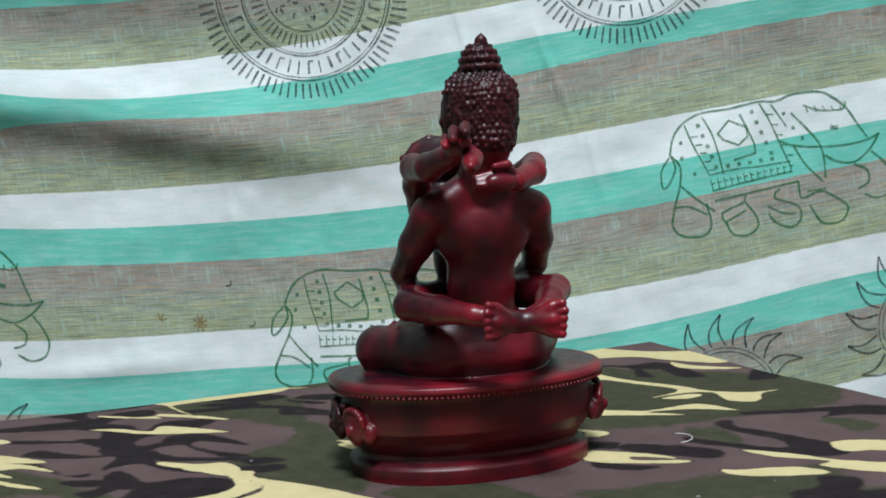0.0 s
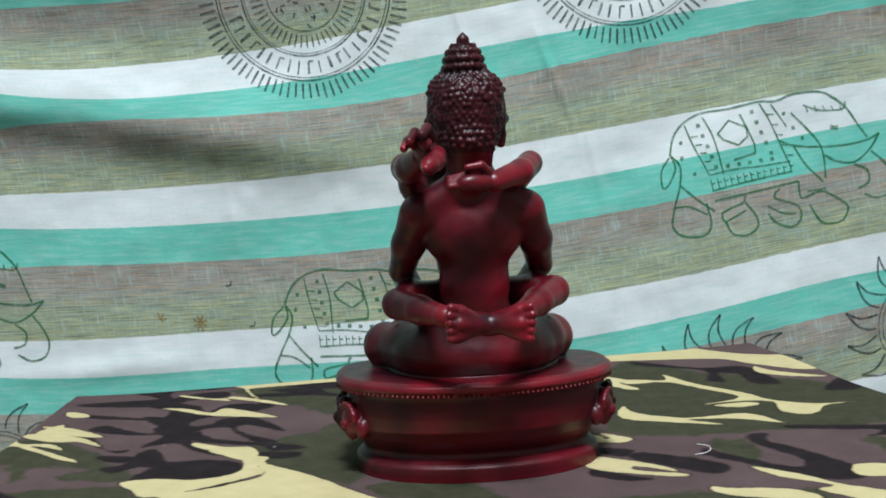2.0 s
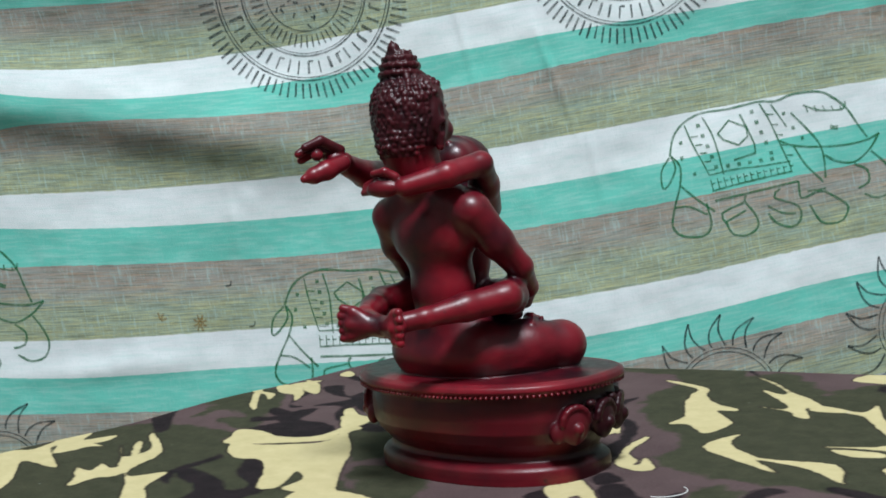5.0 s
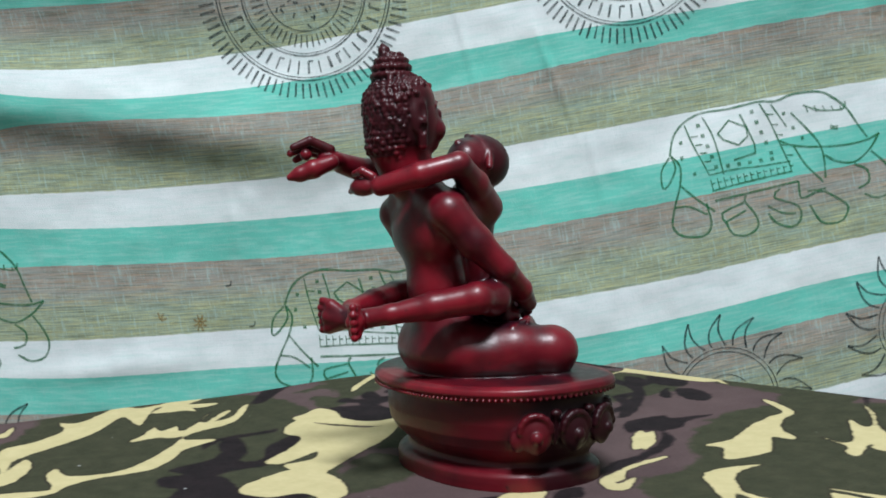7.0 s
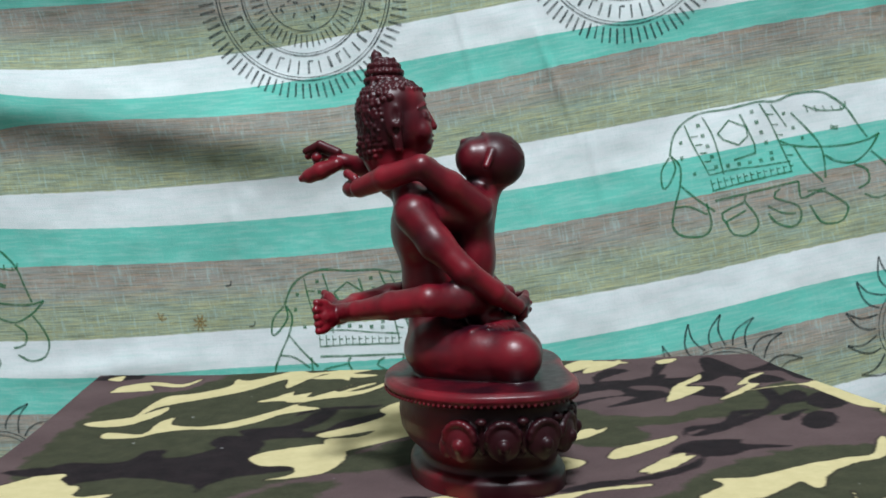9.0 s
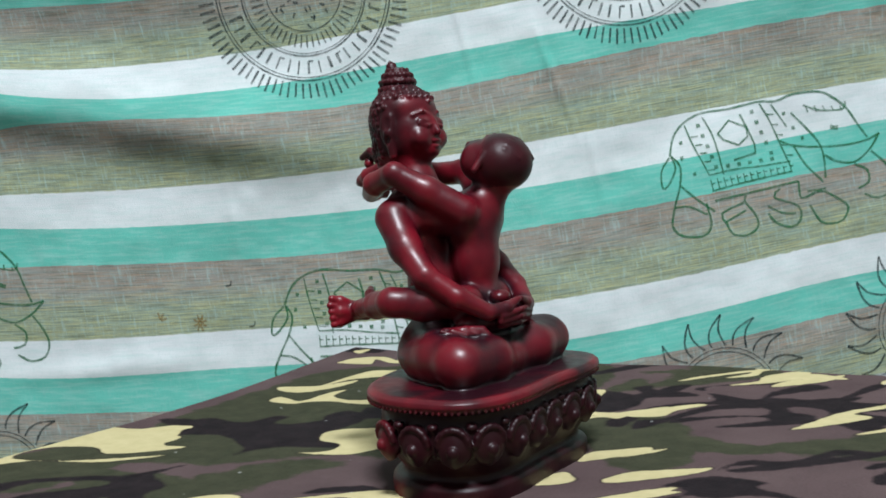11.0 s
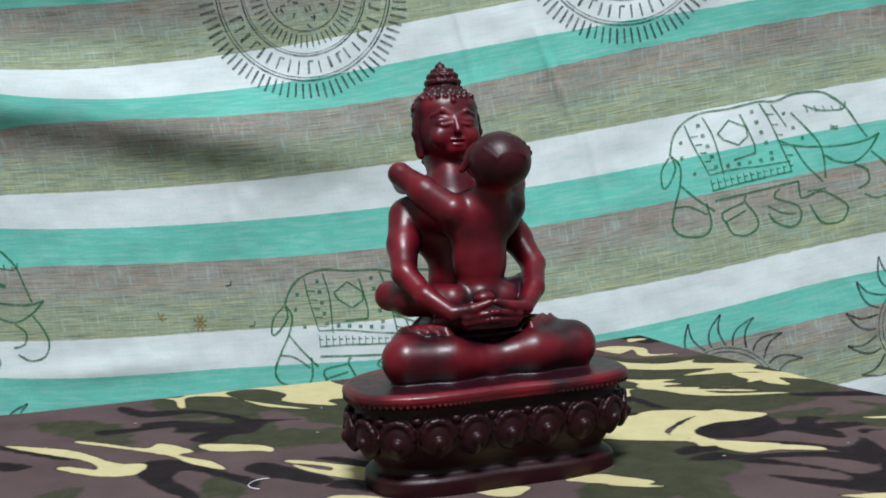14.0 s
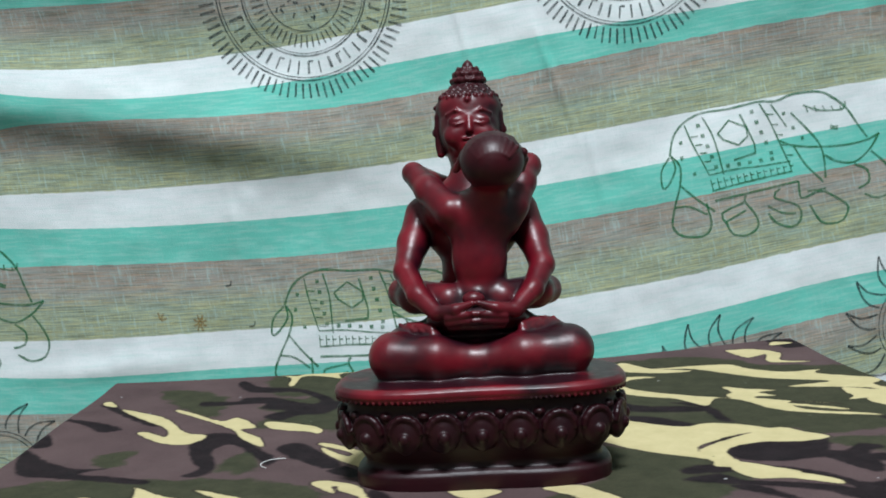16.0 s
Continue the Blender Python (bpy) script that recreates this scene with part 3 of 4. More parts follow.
patch("sand", -232, 98, -215, 99, -192, 90, -190, 102, -173, 98, -144, 83, -158, 82, -192, 84, -216, 93)
patch("sand", -132, -78, -149, -71, -161, -61, -147, -52, -128, -50, -113, -35, -121, -14, -142, -1, -161, 9, -163, 16, -144, 10, -127, 11, -116, -4, -112, -19, -100, -34)
patch("sand", -256, -7, -226, -22, -202, -34, -215, -32, -250, -15)
patch("sand", 290, -81, 287, -85, 274, -73, 283, -74)
patch("sand", 60, 187, 84, 186, 82, 202, 102, 178, 132, 152, 146, 132, 170, 120, 195, 125, 175, 116, 168, 98, 160, 94, 149, 103, 147, 126, 130, 129, 108, 120, 129, 140, 102, 168, 84, 181, 60, 175)
patch("sand", -268, 47, -254, 25, -229, 13, -211, -2, -252, 16, -270, 24)
patch("sand", -103, -278, -117, -279, -135, -267, -136, -246, -156, -241, -129, -241, -126, -264, -114, -255, -99, -274)
patch("sand", -226, 10, -245, 2, -273, 14, -264, 22, -248, 16, -236, 10)
patch("sand", -214, 174, -173, 189, -138, 210, -132, 192, -161, 179, -197, 165, -197, 155, -179, 131, -188, 139, -205, 163)
patch("sand", -190, 166, -212, 182, -225, 200, -201, 212, -121, 201, -124, 199, -159, 201, -189, 193, -216, 197, -203, 181)
patch("sand", -130, -301, -144, -297, -129, -290)
patch("sand", -225, -15, -243, -9, -261, -12, -285, 5, -278, 11, -258, -5, -241, -3)
patch("sand", -243, 141, -229, 131, -196, 123, -200, 130, -152, 113, -165, 123, -200, 137, -202, 131, -214, 130)
patch("sand", 142, 226, 155, 212, 185, 196, 164, 198, 144, 208)
patch("sand", -244, 20, -266, 33, -277, 39, -258, 39, -223, 21)
patch("sand", -277, 66, -288, 79, -273, 77, -266, 69)
patch("sand", 35, 273, 59, 304, 85, 311, 106, 295, 138, 271, 183, 255, 188, 227, 174, 215, 142, 234, 117, 255, 64, 252, 36, 249)

patch("dark", 66, -204, 44, -202, 38, -180, 17, -167, 27, -154, 2, -143, -17, -146, -17, -123, 9, -114, 21, -94, 30, -85, 53, -108, 76, -111, 66, -119, 61, -157, 77, -184)
patch("sand", 12, -116, -10, -102, -22, -85, -3, -70, 30, -69, 50, -89, 36, -82, 24, -88, 27, -104)


def turntable():
    base = new("turntable")
    z = table_height(CX, CY) - np.maximum(da, db)
    idx = np.arange(GA.size).reshape(GA.shape)
    faces = np.stack([idx[:-1, :-1], idx[1:, :-1], idx[1:, 1:], idx[:-1, 1:]], -1).reshape(-1, 4)
    cloth = link_mesh("camouflage_cloth", np.stack([CX, CY, z], -1).reshape(-1, 3).tolist(), faces.tolist(), CAMO, base)
    for k, field in INK.items():
        a = cloth.data.attributes.new(k, "FLOAT", "POINT")
        a.data.foreach_set("value", field.ravel())
    tagged(cloth, "cotton cloth printed in brown, green, black and sand camouflage")
    board = part("board", box_bm(-HALF[0] + 0.004, HALF[0] - 0.004, -HALF[1] + 0.004, HALF[1] - 0.004, -0.045, -0.006, 0.004), BOARD, base, "square wooden board")
    board.matrix_local = pose(*MID, 0, 0, 0, TURN)
    part("pedestal", box_bm(-0.09, 0.09, -0.09, 0.09, -0.745, -0.046, 0.01), BOARD, base, "plain wooden pedestal")
    return tagged(base, "square turning board draped with a camouflage cotton cloth", "turntable")


TABLE = turntable()


def white_thread():
    """A loose loop of white thread that lies on the camouflage cloth."""
    cu = bpy.data.curves.new("thread_curve", "CURVE")
    cu.dimensions, cu.bevel_depth, cu.bevel_resolution = "3D", 0.00022, 2
    sp = cu.splines.new("NURBS")
    pts = [(0.104, 0.031), (0.110, 0.029), (0.112, 0.021), (0.108, 0.014), (0.103, 0.0125)]
    sp.points.add(len(pts) - 1)
    for p, (x, y) in zip(sp.points, pts):
        p.co = (x, y, float(table_height(x, y)) + 0.0006, 1)
    sp.use_endpoint_u = True
    tmp = bpy.data.objects.new("tmp", cu)
    me = bpy.data.meshes.new_from_object(tmp)
    bpy.data.objects.remove(tmp)
    me.materials.append(plain_paint("white_cotton_thread", (0.7, 0.7, 0.68)))
    return tagged(new("thread", me), "loose loop of white thread lying on the camouflage cloth", "thread")


THREAD = white_thread()


# ---- the statue: one mesh, grown from rounded forms (millimetres; it faces -y) ----
class Clay:
    def __init__(self, lo, hi, res):
        self.lo, self.res = np.array(lo, float), res
        self.n = np.ceil((np.array(hi) - self.lo) / res).astype(int) + 1
        self.d = np.full(self.n, 8.0, np.float32)
        self.ax = [self.lo[i] + res * np.arange(self.n[i]) for i in range(3)]

    def add(self, lo, hi, fn, k, cut=False):
        m = max(k, 1.0) + 2.0
        a = np.clip(np.floor((np.array(lo) - m - self.lo) / self.res).astype(int), 0, self.n)
        b = np.clip(np.ceil((np.array(hi) + m - self.lo) / self.res).astype(int) + 1, 0, self.n)
        s = tuple(slice(i, j) for i, j in zip(a, b))
        g = np.meshgrid(*[self.ax[i][s[i]] for i in range(3)], indexing="ij", sparse=True)
        new_d, old = fn(*g), self.d[s]
        if cut:
            h = np.clip(0.5 - 0.5 * (old + new_d) / k, 0, 1)
            self.d[s] = old * (1 - h) - new_d * h + k * h * (1 - h)
        else:
            h = np.clip(0.5 + 0.5 * (new_d - old) / k, 0, 1)
            self.d[s] = new_d * (1 - h) + old * h - k * h * (1 - h)

    def ball(self, c, r, k=2.0, tilt=0.0, cut=False, spin=0.0):
        """An ellipsoid with half-axes r at c, tilted about x and spun about z (degrees)."""
        r = np.array(r if hasattr(r, "__len__") else (r, r, r), float)
        rot = np.array((Euler((0, 0, radians(spin))).to_matrix() @ Euler((radians(tilt), 0, 0)).to_matrix()))
        big = r.max()

        def fn(x, y, z):
            x, y, z = x - c[0], y - c[1], z - c[2]
            p = [rot[0, i] * x + rot[1, i] * y + rot[2, i] * z for i in range(3)]
            k0 = np.sqrt(sum((q / s) ** 2 for q, s in zip(p, r)))
            k1 = np.sqrt(sum((q / s ** 2) ** 2 for q, s in zip(p, r)))
            return k0 * (k0 - 1) / (k1 + 1e-6)
        self.add(np.array(c) - big, np.array(c) + big, fn, k, cut)

    def limb(self, a, ra, b, rb, k=2.5):
        a, b = np.array(a, float), np.array(b, float)
        e = b - a
        ll = e @ e

        def fn(x, y, z):
            t = np.clip(((x - a[0]) * e[0] + (y - a[1]) * e[1] + (z - a[2]) * e[2]) / ll, 0, 1)
            return np.sqrt((x - a[0] - t * e[0]) ** 2 + (y - a[1] - t * e[1]) ** 2 + (z - a[2] - t * e[2]) ** 2) - (ra + (rb - ra) * t)
        m = max(ra, rb)
        self.add(np.minimum(a, b) - m, np.maximum(a, b) + m, fn, k)

    def chain(self, pts, k=2.5):
        for (a, ra), (b, rb) in zip(pts, pts[1:]):
            self.limb(a, ra, b, rb, k)

    def reach(self, c, way, far):
        """How far the clay reaches from c along a direction."""
        r = np.arange(2.0, far, 0.4)
        p = np.array(c) + r[:, None] * np.array(way)
        i = np.clip(np.round((p - self.lo) / self.res).astype(int), 0, self.n - 1)
        inside = self.d[tuple(i.T)] < 0
        return r[inside].max() if inside.any() else 0.0

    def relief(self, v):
        """How far each place of the surface stands proud of its surroundings, -1 to 1: the prouder, the redder."""
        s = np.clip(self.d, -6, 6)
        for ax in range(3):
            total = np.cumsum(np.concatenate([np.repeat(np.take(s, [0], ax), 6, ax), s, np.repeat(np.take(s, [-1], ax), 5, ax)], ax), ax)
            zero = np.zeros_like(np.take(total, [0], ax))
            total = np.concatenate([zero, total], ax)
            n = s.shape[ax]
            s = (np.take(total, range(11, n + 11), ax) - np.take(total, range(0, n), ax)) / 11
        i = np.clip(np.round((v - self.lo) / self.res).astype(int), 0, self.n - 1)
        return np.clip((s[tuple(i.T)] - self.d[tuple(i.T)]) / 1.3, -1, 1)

    def mesh(self):
        """The surface where the clay ends, as quads."""
        d = self.d
        s = d < 0
        tot = sum(s[i:self.n[0] - 1 + i, j:self.n[1] - 1 + j, k:self.n[2] - 1 + k].astype(np.int8) for i in (0, 1) for j in (0, 1) for k in (0, 1))
        cell = np.argwhere((tot > 0) & (tot < 8))
        idx = np.full(tot.shape, -1, np.int64)
        idx[tuple(cell.T)] = np.arange(len(cell))
        pos, cnt = np.zeros((len(cell), 3)), np.zeros((len(cell), 1))
        corners = [np.array(c) for c in np.ndindex(2, 2, 2)]
        for ca in corners:
            for ax in range(3):
                if ca[ax]:
                    continue
                cb = ca.copy()
                cb[ax] = 1
                va, vb = d[tuple((cell + ca).T)], d[tuple((cell + cb).T)]
                cross = (va < 0) != (vb < 0)
                t = np.where(cross, va / np.where(cross, va - vb, 1), 0)
                p = ca + t[:, None] * (cb - ca)
                pos += np.where(cross[:, None], p, 0)
                cnt += cross[:, None]
        verts = (cell + pos / cnt) * self.res + self.lo
        quads = []
        for ax in range(3):
            u, w = (ax + 1) % 3, (ax + 2) % 3
            sa, sb = [slice(None)] * 3, [slice(None)] * 3
            sa[ax], sb[ax] = slice(0, -1), slice(1, None)
            a, b = s[tuple(sa)], s[tuple(sb)]
            e = np.argwhere(a != b)
            e = e[(e[:, u] > 0) & (e[:, w] > 0) & (e[:, u] < self.n[u] - 1) & (e[:, w] < self.n[w] - 1)]
            flip = a[tuple(e.T)]
            du, dw = np.eye(3, dtype=int)[u], np.eye(3, dtype=int)[w]
            q = np.stack([idx[tuple((e - du - dw).T)], idx[tuple((e - dw).T)], idx[tuple(e.T)], idx[tuple((e - du).T)]], 1)
            quads.append(np.where(flip[:, None], q, q[:, ::-1]))
        return verts, np.vstack(quads)


PLAN_Y = -10.0
HEAD_X = 1.3


def plan(a, front, back, ang):
    """A point of the pedestal's outline, flat-fronted and round behind; ang 0 is the middle of the front."""
    s, c = math.sin(ang), math.cos(ang)
    b, p = (front, 3.2) if c > 0 else (back, 2.15)
    r = (abs(s / a) ** p + abs(c / b) ** p) ** (-1 / p)
    return r * s, PLAN_Y - r * c


def pedestal(clay):
    zs = np.array([-6.0, -1.5, 1.5, 3.0, 4.6, 7.0, 10, 14, 19, 25, 30, 33.5, 36.0, 37.4, 39.5, 41.5, 43.2])
    grow = np.array([0.4, 0.6, 0.4, -0.8, -3.6, -4.2, -2.2, 1.0, 3.2, 3.8, 3.6, 3.2, 3.6, 7.4, 8.8, 8.4, 6.2])

    def fn(x, y, z):
        g = np.interp(z.ravel(), zs, grow).reshape(z.shape)
        a, f, b = 60.0 + g, 31.0 + 0.85 * g, 41.5 + 1.35 * g
        yy = y - PLAN_Y
        p = np.where(yy < 0, 3.2, 2.15)
        q = np.where(yy < 0, f, b)
        n = (np.abs(x / a) ** p + np.abs(yy / q) ** p) ** (1 / p)
        dent = 3.6 * np.exp(-(x / 27.0) ** 2) * (yy < 0)
        side = (n - 1) * 0.5 * (q + np.minimum(a, 48.0)) + dent
        return np.maximum(side * 0.8, np.maximum(z - 43.0, -5.4 - z))
    clay.add((-72, -62, -6), (72, 46, 44), fn, 1.0)
    # lotus petals round the front and the ends, each an arch over a hanging boss
    angs = np.linspace(-2.5, 2.5, 1600)
    line = np.array([plan(63.0, 33.4, 46.0, t) for t in angs])
    line[:, 1] += 3.2 * np.exp(-(line[:, 0] / 27.0) ** 2) * (line[:, 1] < PLAN_Y)
    walked = np.concatenate([[0], np.cumsum(np.hypot(*np.diff(line, axis=0).T))])
    walked -= walked[800]
    steps = np.interp(np.arange(-13, 14), (-12, -10, -8, -6, 0, 6, 8, 10, 12), (-101.5, -84, -67, -52, 0, 52, 67, 84, 101.5))
    steps[0], steps[-1] = -109.0, 109.0
    for i, arc in zip(range(-13, 14), steps):
        k = int(np.argmin(np.abs(walked - arc)))
        p, q = line[k], line[min(k + 12, 1599)] - line[max(k - 12, 0)]
        spin = math.degrees(math.atan2(q[1], q[0]))
        along = q / np.hypot(*q)
        out = np.array((along[1], -along[0]))
        p = p + out * (0.5 + 2.2 * min(1.0, max(0.0, (abs(i) - 6) / 4)))
        if abs(i) == 13:
            # the curled end of the row
            clay.ball((*(p - out * 1.6), 19.0), (3.6, 3.2, 5.0), 0.9, 0, False, spin)
            continue
        if i % 2:
            clay.ball((*(p + out * 0.4), 30.6), (2.5, 2.2, 1.8), 0.9, 0, False, spin)
            clay.limb((*(p - out * 0.4), 29.5), 1.6, (*(p - out * 2.6), 17.0), 1.0, 1.2)
            continue
        clay.ball((*(p - out * 0.6), 22.0), (7.8, 4.0, 8.8), 1.4, 0, False, spin)
        arch = [(*(p + along * (7.0 * math.sin(u)) + out * (1.0 + 0.9 * math.cos(u))), 22.6 + 7.6 * math.cos(u)) for u in np.linspace(-1.5, 1.5, 9)]
        clay.chain([(c, 1.35) for c in arch], 1.0)
        clay.ball((*(p + out * 3.4), 21.0), (2.6, 2.0, 2.5), 0.5, 0, False, spin)
        clay.limb((*(p + out * 2.7), 19.6), 2.0, (*(p - out * 0.6), 14.6), 1.5, 1.6)
    # beads under the rim
    for i in range(150):
        t = -math.pi + 2 * math.pi * i / 150
        x, y = plan(67.9, 37.7, 52.9, t)
        y += 3.6 * math.exp(-(x / 27.0) ** 2) * (y < PLAN_Y)
        clay.ball((x, y, 37.2), 0.8, 0.7)


def foot(clay, heel, ball, side):
    heel, ball = np.array(heel, float), np.array(ball, float)
    d = (ball - heel) / np.linalg.norm(ball - heel)
    s = np.cross(d, side)
    s /= np.linalg.norm(s)
    clay.limb(heel, 4.6, ball, 4.2, 3)
    clay.limb(heel * 0.4 + ball * 0.6 + s * 3.0, 3.0, ball + s * 5.2, 3.0, 2)
    clay.limb(heel * 0.4 + ball * 0.6 - s * 3.0, 3.0, ball - s * 5.2, 3.0, 2)
    for i in range(5):
        o = (i - 2) * 3.3
        clay.limb(ball + s * o * 0.9, 2.2, ball + d * (5.6 - abs(i - 3) * 0.7) + s * o, 1.9, 0.6)


def statue():
    c = Clay((-76, -64, -7.2), (76, 90, 207), 0.64)
    pedestal(c)
    # lap and crossed legs of the larger figure
    c.ball((1, 6.5, 54), (39, 26, 12.2), 3)
    for s, kx in ((-1, -40.0), (1, 42.6)):
        c.chain([((s * 19 + 1, 16, 55.5), 13.2), ((s * 32, -2, 55), 11.8), ((kx, -15, 54.5), 10.6)], 4)
        c.chain([((kx + s * 0.6, -18.5, 53.5), 10.8), ((kx * 0.5, -21, 53), 10.0), ((kx * 0.05, -19, 50.5), 8.0)], 4)
    c.ball((1, 16, 60), (27, 15, 18), 5)
    c.ball((1, 6, 48), (38, 23, 7), 4)
    c.ball((0, 19, 52), (29, 13, 9), 4)
    c.limb((-20, -19, 64.5), 2.2, (-33, -9, 65), 1.8, 3)
    c.limb((22, -19, 64.5), 2.4, (37, -7, 65), 2.0, 3)
    # torso and arms of the larger figure
    c.ball((0, 23, 112), (24, 14.5, 20), 7)
    for s in (-1, 1):
        c.limb((0, 28, 135), 8.0, (s * 22.5, 26, 120.5), 8.2, 4)
    c.ball((0, 19.5, 86), (16.5, 13.5, 24), 6)
    c.limb((0, 31, 150), 8.5, (0, 25, 128), 10.5, 4)
    for s in (-1, 1):
        c.chain([((s * 25.2, 25.5, 119.4), 8.7), ((s * 30.0, 16, 105.5), 7.5), ((s * 33.4, 3.5, 92.5), 6.2)], 3.5)
        c.chain([((s * 33.4, 3.5, 92.5), 6.0), ((s * 27.5, -10, 82), 5.2), ((s * 18.3, -20.5, 74.2), 3.9)], 1.6)
        c.chain([((s * 18.3, -20.5, 74.0), 3.7), ((s * 9.5, -25.0, 75.6), 2.9), ((s * 1.4, -27.0, 78.6), 1.5)], 1.0)
        c.limb((s * 13, -24.5, 72.0), 2.2, (s * -1.5, -28.8, 74.0), 1.3, 0.6)
        c.limb((s * 13, -24.0, 69.6), 2.1, (s * -1.5, -28.4, 70.6), 1.3, 0.6)
        c.limb((s * 12, -22.5, 67.6), 1.9, (s * 0, -26.4, 67.4), 1.2, 0.6)
    c.ball((0, -17, 71.5), (13, 5.5, 4.5), 2)
    c.ball((-0.9, -17.5, 79.6), (5.4, 4.2, 3.6), 0.8)
    # hems of the robe over the ankles and knees
    for s in (-1, 1):
        c.chain([((s * 21, -18.5, 66.5), 2.0), ((s * 27, -13, 67.2), 1.8), ((s * 33, -6, 67.0), 1.6), ((s * 37, 2, 65.5), 1.2)], 0.9)
        for j in range(4):
            c.limb((s * (21 + 4 * j), -20.5 + 3.0 * j, 65.0), 1.3, (s * (25 + 4 * j), -15.5 + 3.0 * j, 67.6), 1.0, 0.8)
    # the larger head: face, ears, curls, topknot
    c.lo -= (HEAD_X, 0, 0)
    c.ax[0] = c.ax[0] - HEAD_X
    c.ball((0, 34.4, 163.5), (16.2, 16.6, 22.0), 3, -6)
    c.limb((0, 40, 152), 11.5, (0, 34, 137), 10, 3)
    c.ball((0, 28, 162), (14.6, 12.0, 14.5), 3)
    c.ball((0, 21.5, 152.5), (7.5, 6, 5), 3)
    c.limb((0, 17.3, 167), 1.2, (0, 14.6, 160.8), 1.8, 1.2)
    for s in (-1, 1):
        c.ball((s * 6.3, 19.0, 165.8), (4.2, 2.4, 2.4), 1.0)
        c.limb((s * 2.0, 18.3, 169.2), 0.8, (s * 6.5, 18.6, 171.0), 0.8, 0.8)
        c.limb((s * 6.5, 18.6, 171.0), 0.8, (s * 11.5, 21.6, 168.8), 0.7, 0.8)
        c.limb((s * 2.6, 16.6, 164.6), 0.7, (s * 6.2, 16.2, 163.8), 0.7, 0.4)
        c.limb((s * 6.2, 16.2, 163.8), 0.7, (s * 10.2, 18.6, 164.9), 0.6, 0.4)
        c.ball((s * 6.4, 15.6, 168.6), (3.6, 1.2, 0.9), 0.5, 0, True)
        c.ball((s * 6.4, 15.4, 162.0), (3.6, 1.0, 0.8), 0.6, 0, True)
        c.ball((s * 7.5, 19.5, 158), (5.5, 4, 5), 3)
        c.limb((s * 15.4, 32, 168.5), 2.6, (s * 16.4, 32, 161), 2.5, 1.2)
        c.limb((s * 16.6, 32.5, 161), 2.6, (s * 15.2, 31.5, 150), 2.1, 1.2)
        c.ball((s * 15.9, 33.5, 163.5), (2.2, 4.4, 8.6), 0.8)
        c.ball((s * 18.6, 32.5, 166), (1.3, 1.9, 3.6), 0.8, 0, True)
        c.ball((s * 18.0, 32.5, 157.5), (1.1, 1.5, 2.6), 0.8, 0, True)
    c.ball((0, 16.2, 156.6), (4.3, 1.7, 1.1), 0.4)
    c.ball((0, 16.4, 154.0), (3.4, 1.7, 1.1), 0.4)
    c.ball((0, 14.6, 155.3), (4.6, 1.0, 0.5), 0.3, 0, True)
    c.ball((0, 35.5, 170.5), (15.0, 15.4, 12.0), 3)
    c.ball((0, 33.6, 173.0), (16.6, 15.0, 11.0), 2)
    for z, r, h in ((183.4, 10.0, 3.2), (187.0, 9.3, 3.0), (190.2, 7.9, 2.8), (192.7, 5.6, 2.2)):
        c.ball((0.6, 37.6, z), (r, r, h), 0.9)
        n = int(r * 2.9)
        for i in range(n):
            a = 6.2832 * i / n
            c.ball((0.6 + r * 0.93 * math.cos(a), 37.6 + r * 0.93 * math.sin(a), z + 0.4 * (i % 2)), (1.15, 1.15, 1.5), 0.6)
    c.limb((0.6, 38.8, 191.5), 3.3, (0.6, 40.0, 193.6), 2.1, 1.0)
    c.ball((0.7, 41.0, 195.2), (2.9, 2.9, 2.9), 0.6)
    c.limb((0.7, 41.4, 196.4), 1.6, (0.8, 41.9, 198.4), 0.6, 1.0)
    curls = []
    for row in range(21):
        lat = radians(80 - 7.0 * row)
        n = max(6, int(2 * math.pi * 17.5 * math.cos(lat) / 2.85))
        for i in range(n):
            lon = 6.2832 * (i + 0.5 * (row % 2)) / n + 0.03 * math.sin(7.3 * i + row)
            way = (math.cos(lat) * math.sin(lon), math.cos(lat) * math.cos(lon), math.sin(lat + 0.02 * math.sin(45.1 * i + row)))
            r = c.reach((0, 35.5, 163.5), way, 21.5)
            x, y, z = (r * q for q in way)
            if y < -1.5 and z < 12.4 + 2.0 * min(1, abs(x) / 16) or z < -13 and y < 4 or abs(x) > 13.5 and -16 < z < 8 and y < 3:
                continue
            curls.append((x, 35.5 + y, 163.5 + z, 1.45 + 0.2 * math.sin(12.9 * row + 78.2 * i)))
    for x, y, z, r in curls:
        c.ball((x, y, z), (r, r, r), 0.45)
    c.lo += (HEAD_X, 0, 0)
    c.ax[0] = c.ax[0] + HEAD_X
    # the smaller figure: head thrown back
    c.ball((11.2, -15, 143.8), (15.0, 15.0, 13.8), 3, 20)
    c.ball((7.5, -4, 144.8), (10.3, 8.6, 10.0), 3)
    c.limb((9, -4, 154.5), 1.2, (6.5, 0.3, 153), 1.9, 1.4)
    c.ball((7, 1.8, 149), (3.0, 1.2, 1.0), 0.7)
    c.ball((6.5, 0, 146.5), (4.5, 3.5, 3.5), 2)
    c.chain([((-2.5, -12, 147), 0.9), ((2, -11, 153), 0.9), ((8, -9.5, 156.2), 1.1), ((14, -10, 157.2), 1.2), ((21, -12, 154), 0.9), ((26, -13, 148), 0.8)], 0.8)
    for i in range(9):
        c.ball((4 + 2.2 * i, -10.5 - 0.12 * (i - 4) ** 2, 155.8 - 0.16 * (i - 4) ** 2), 1.2, 0.6)
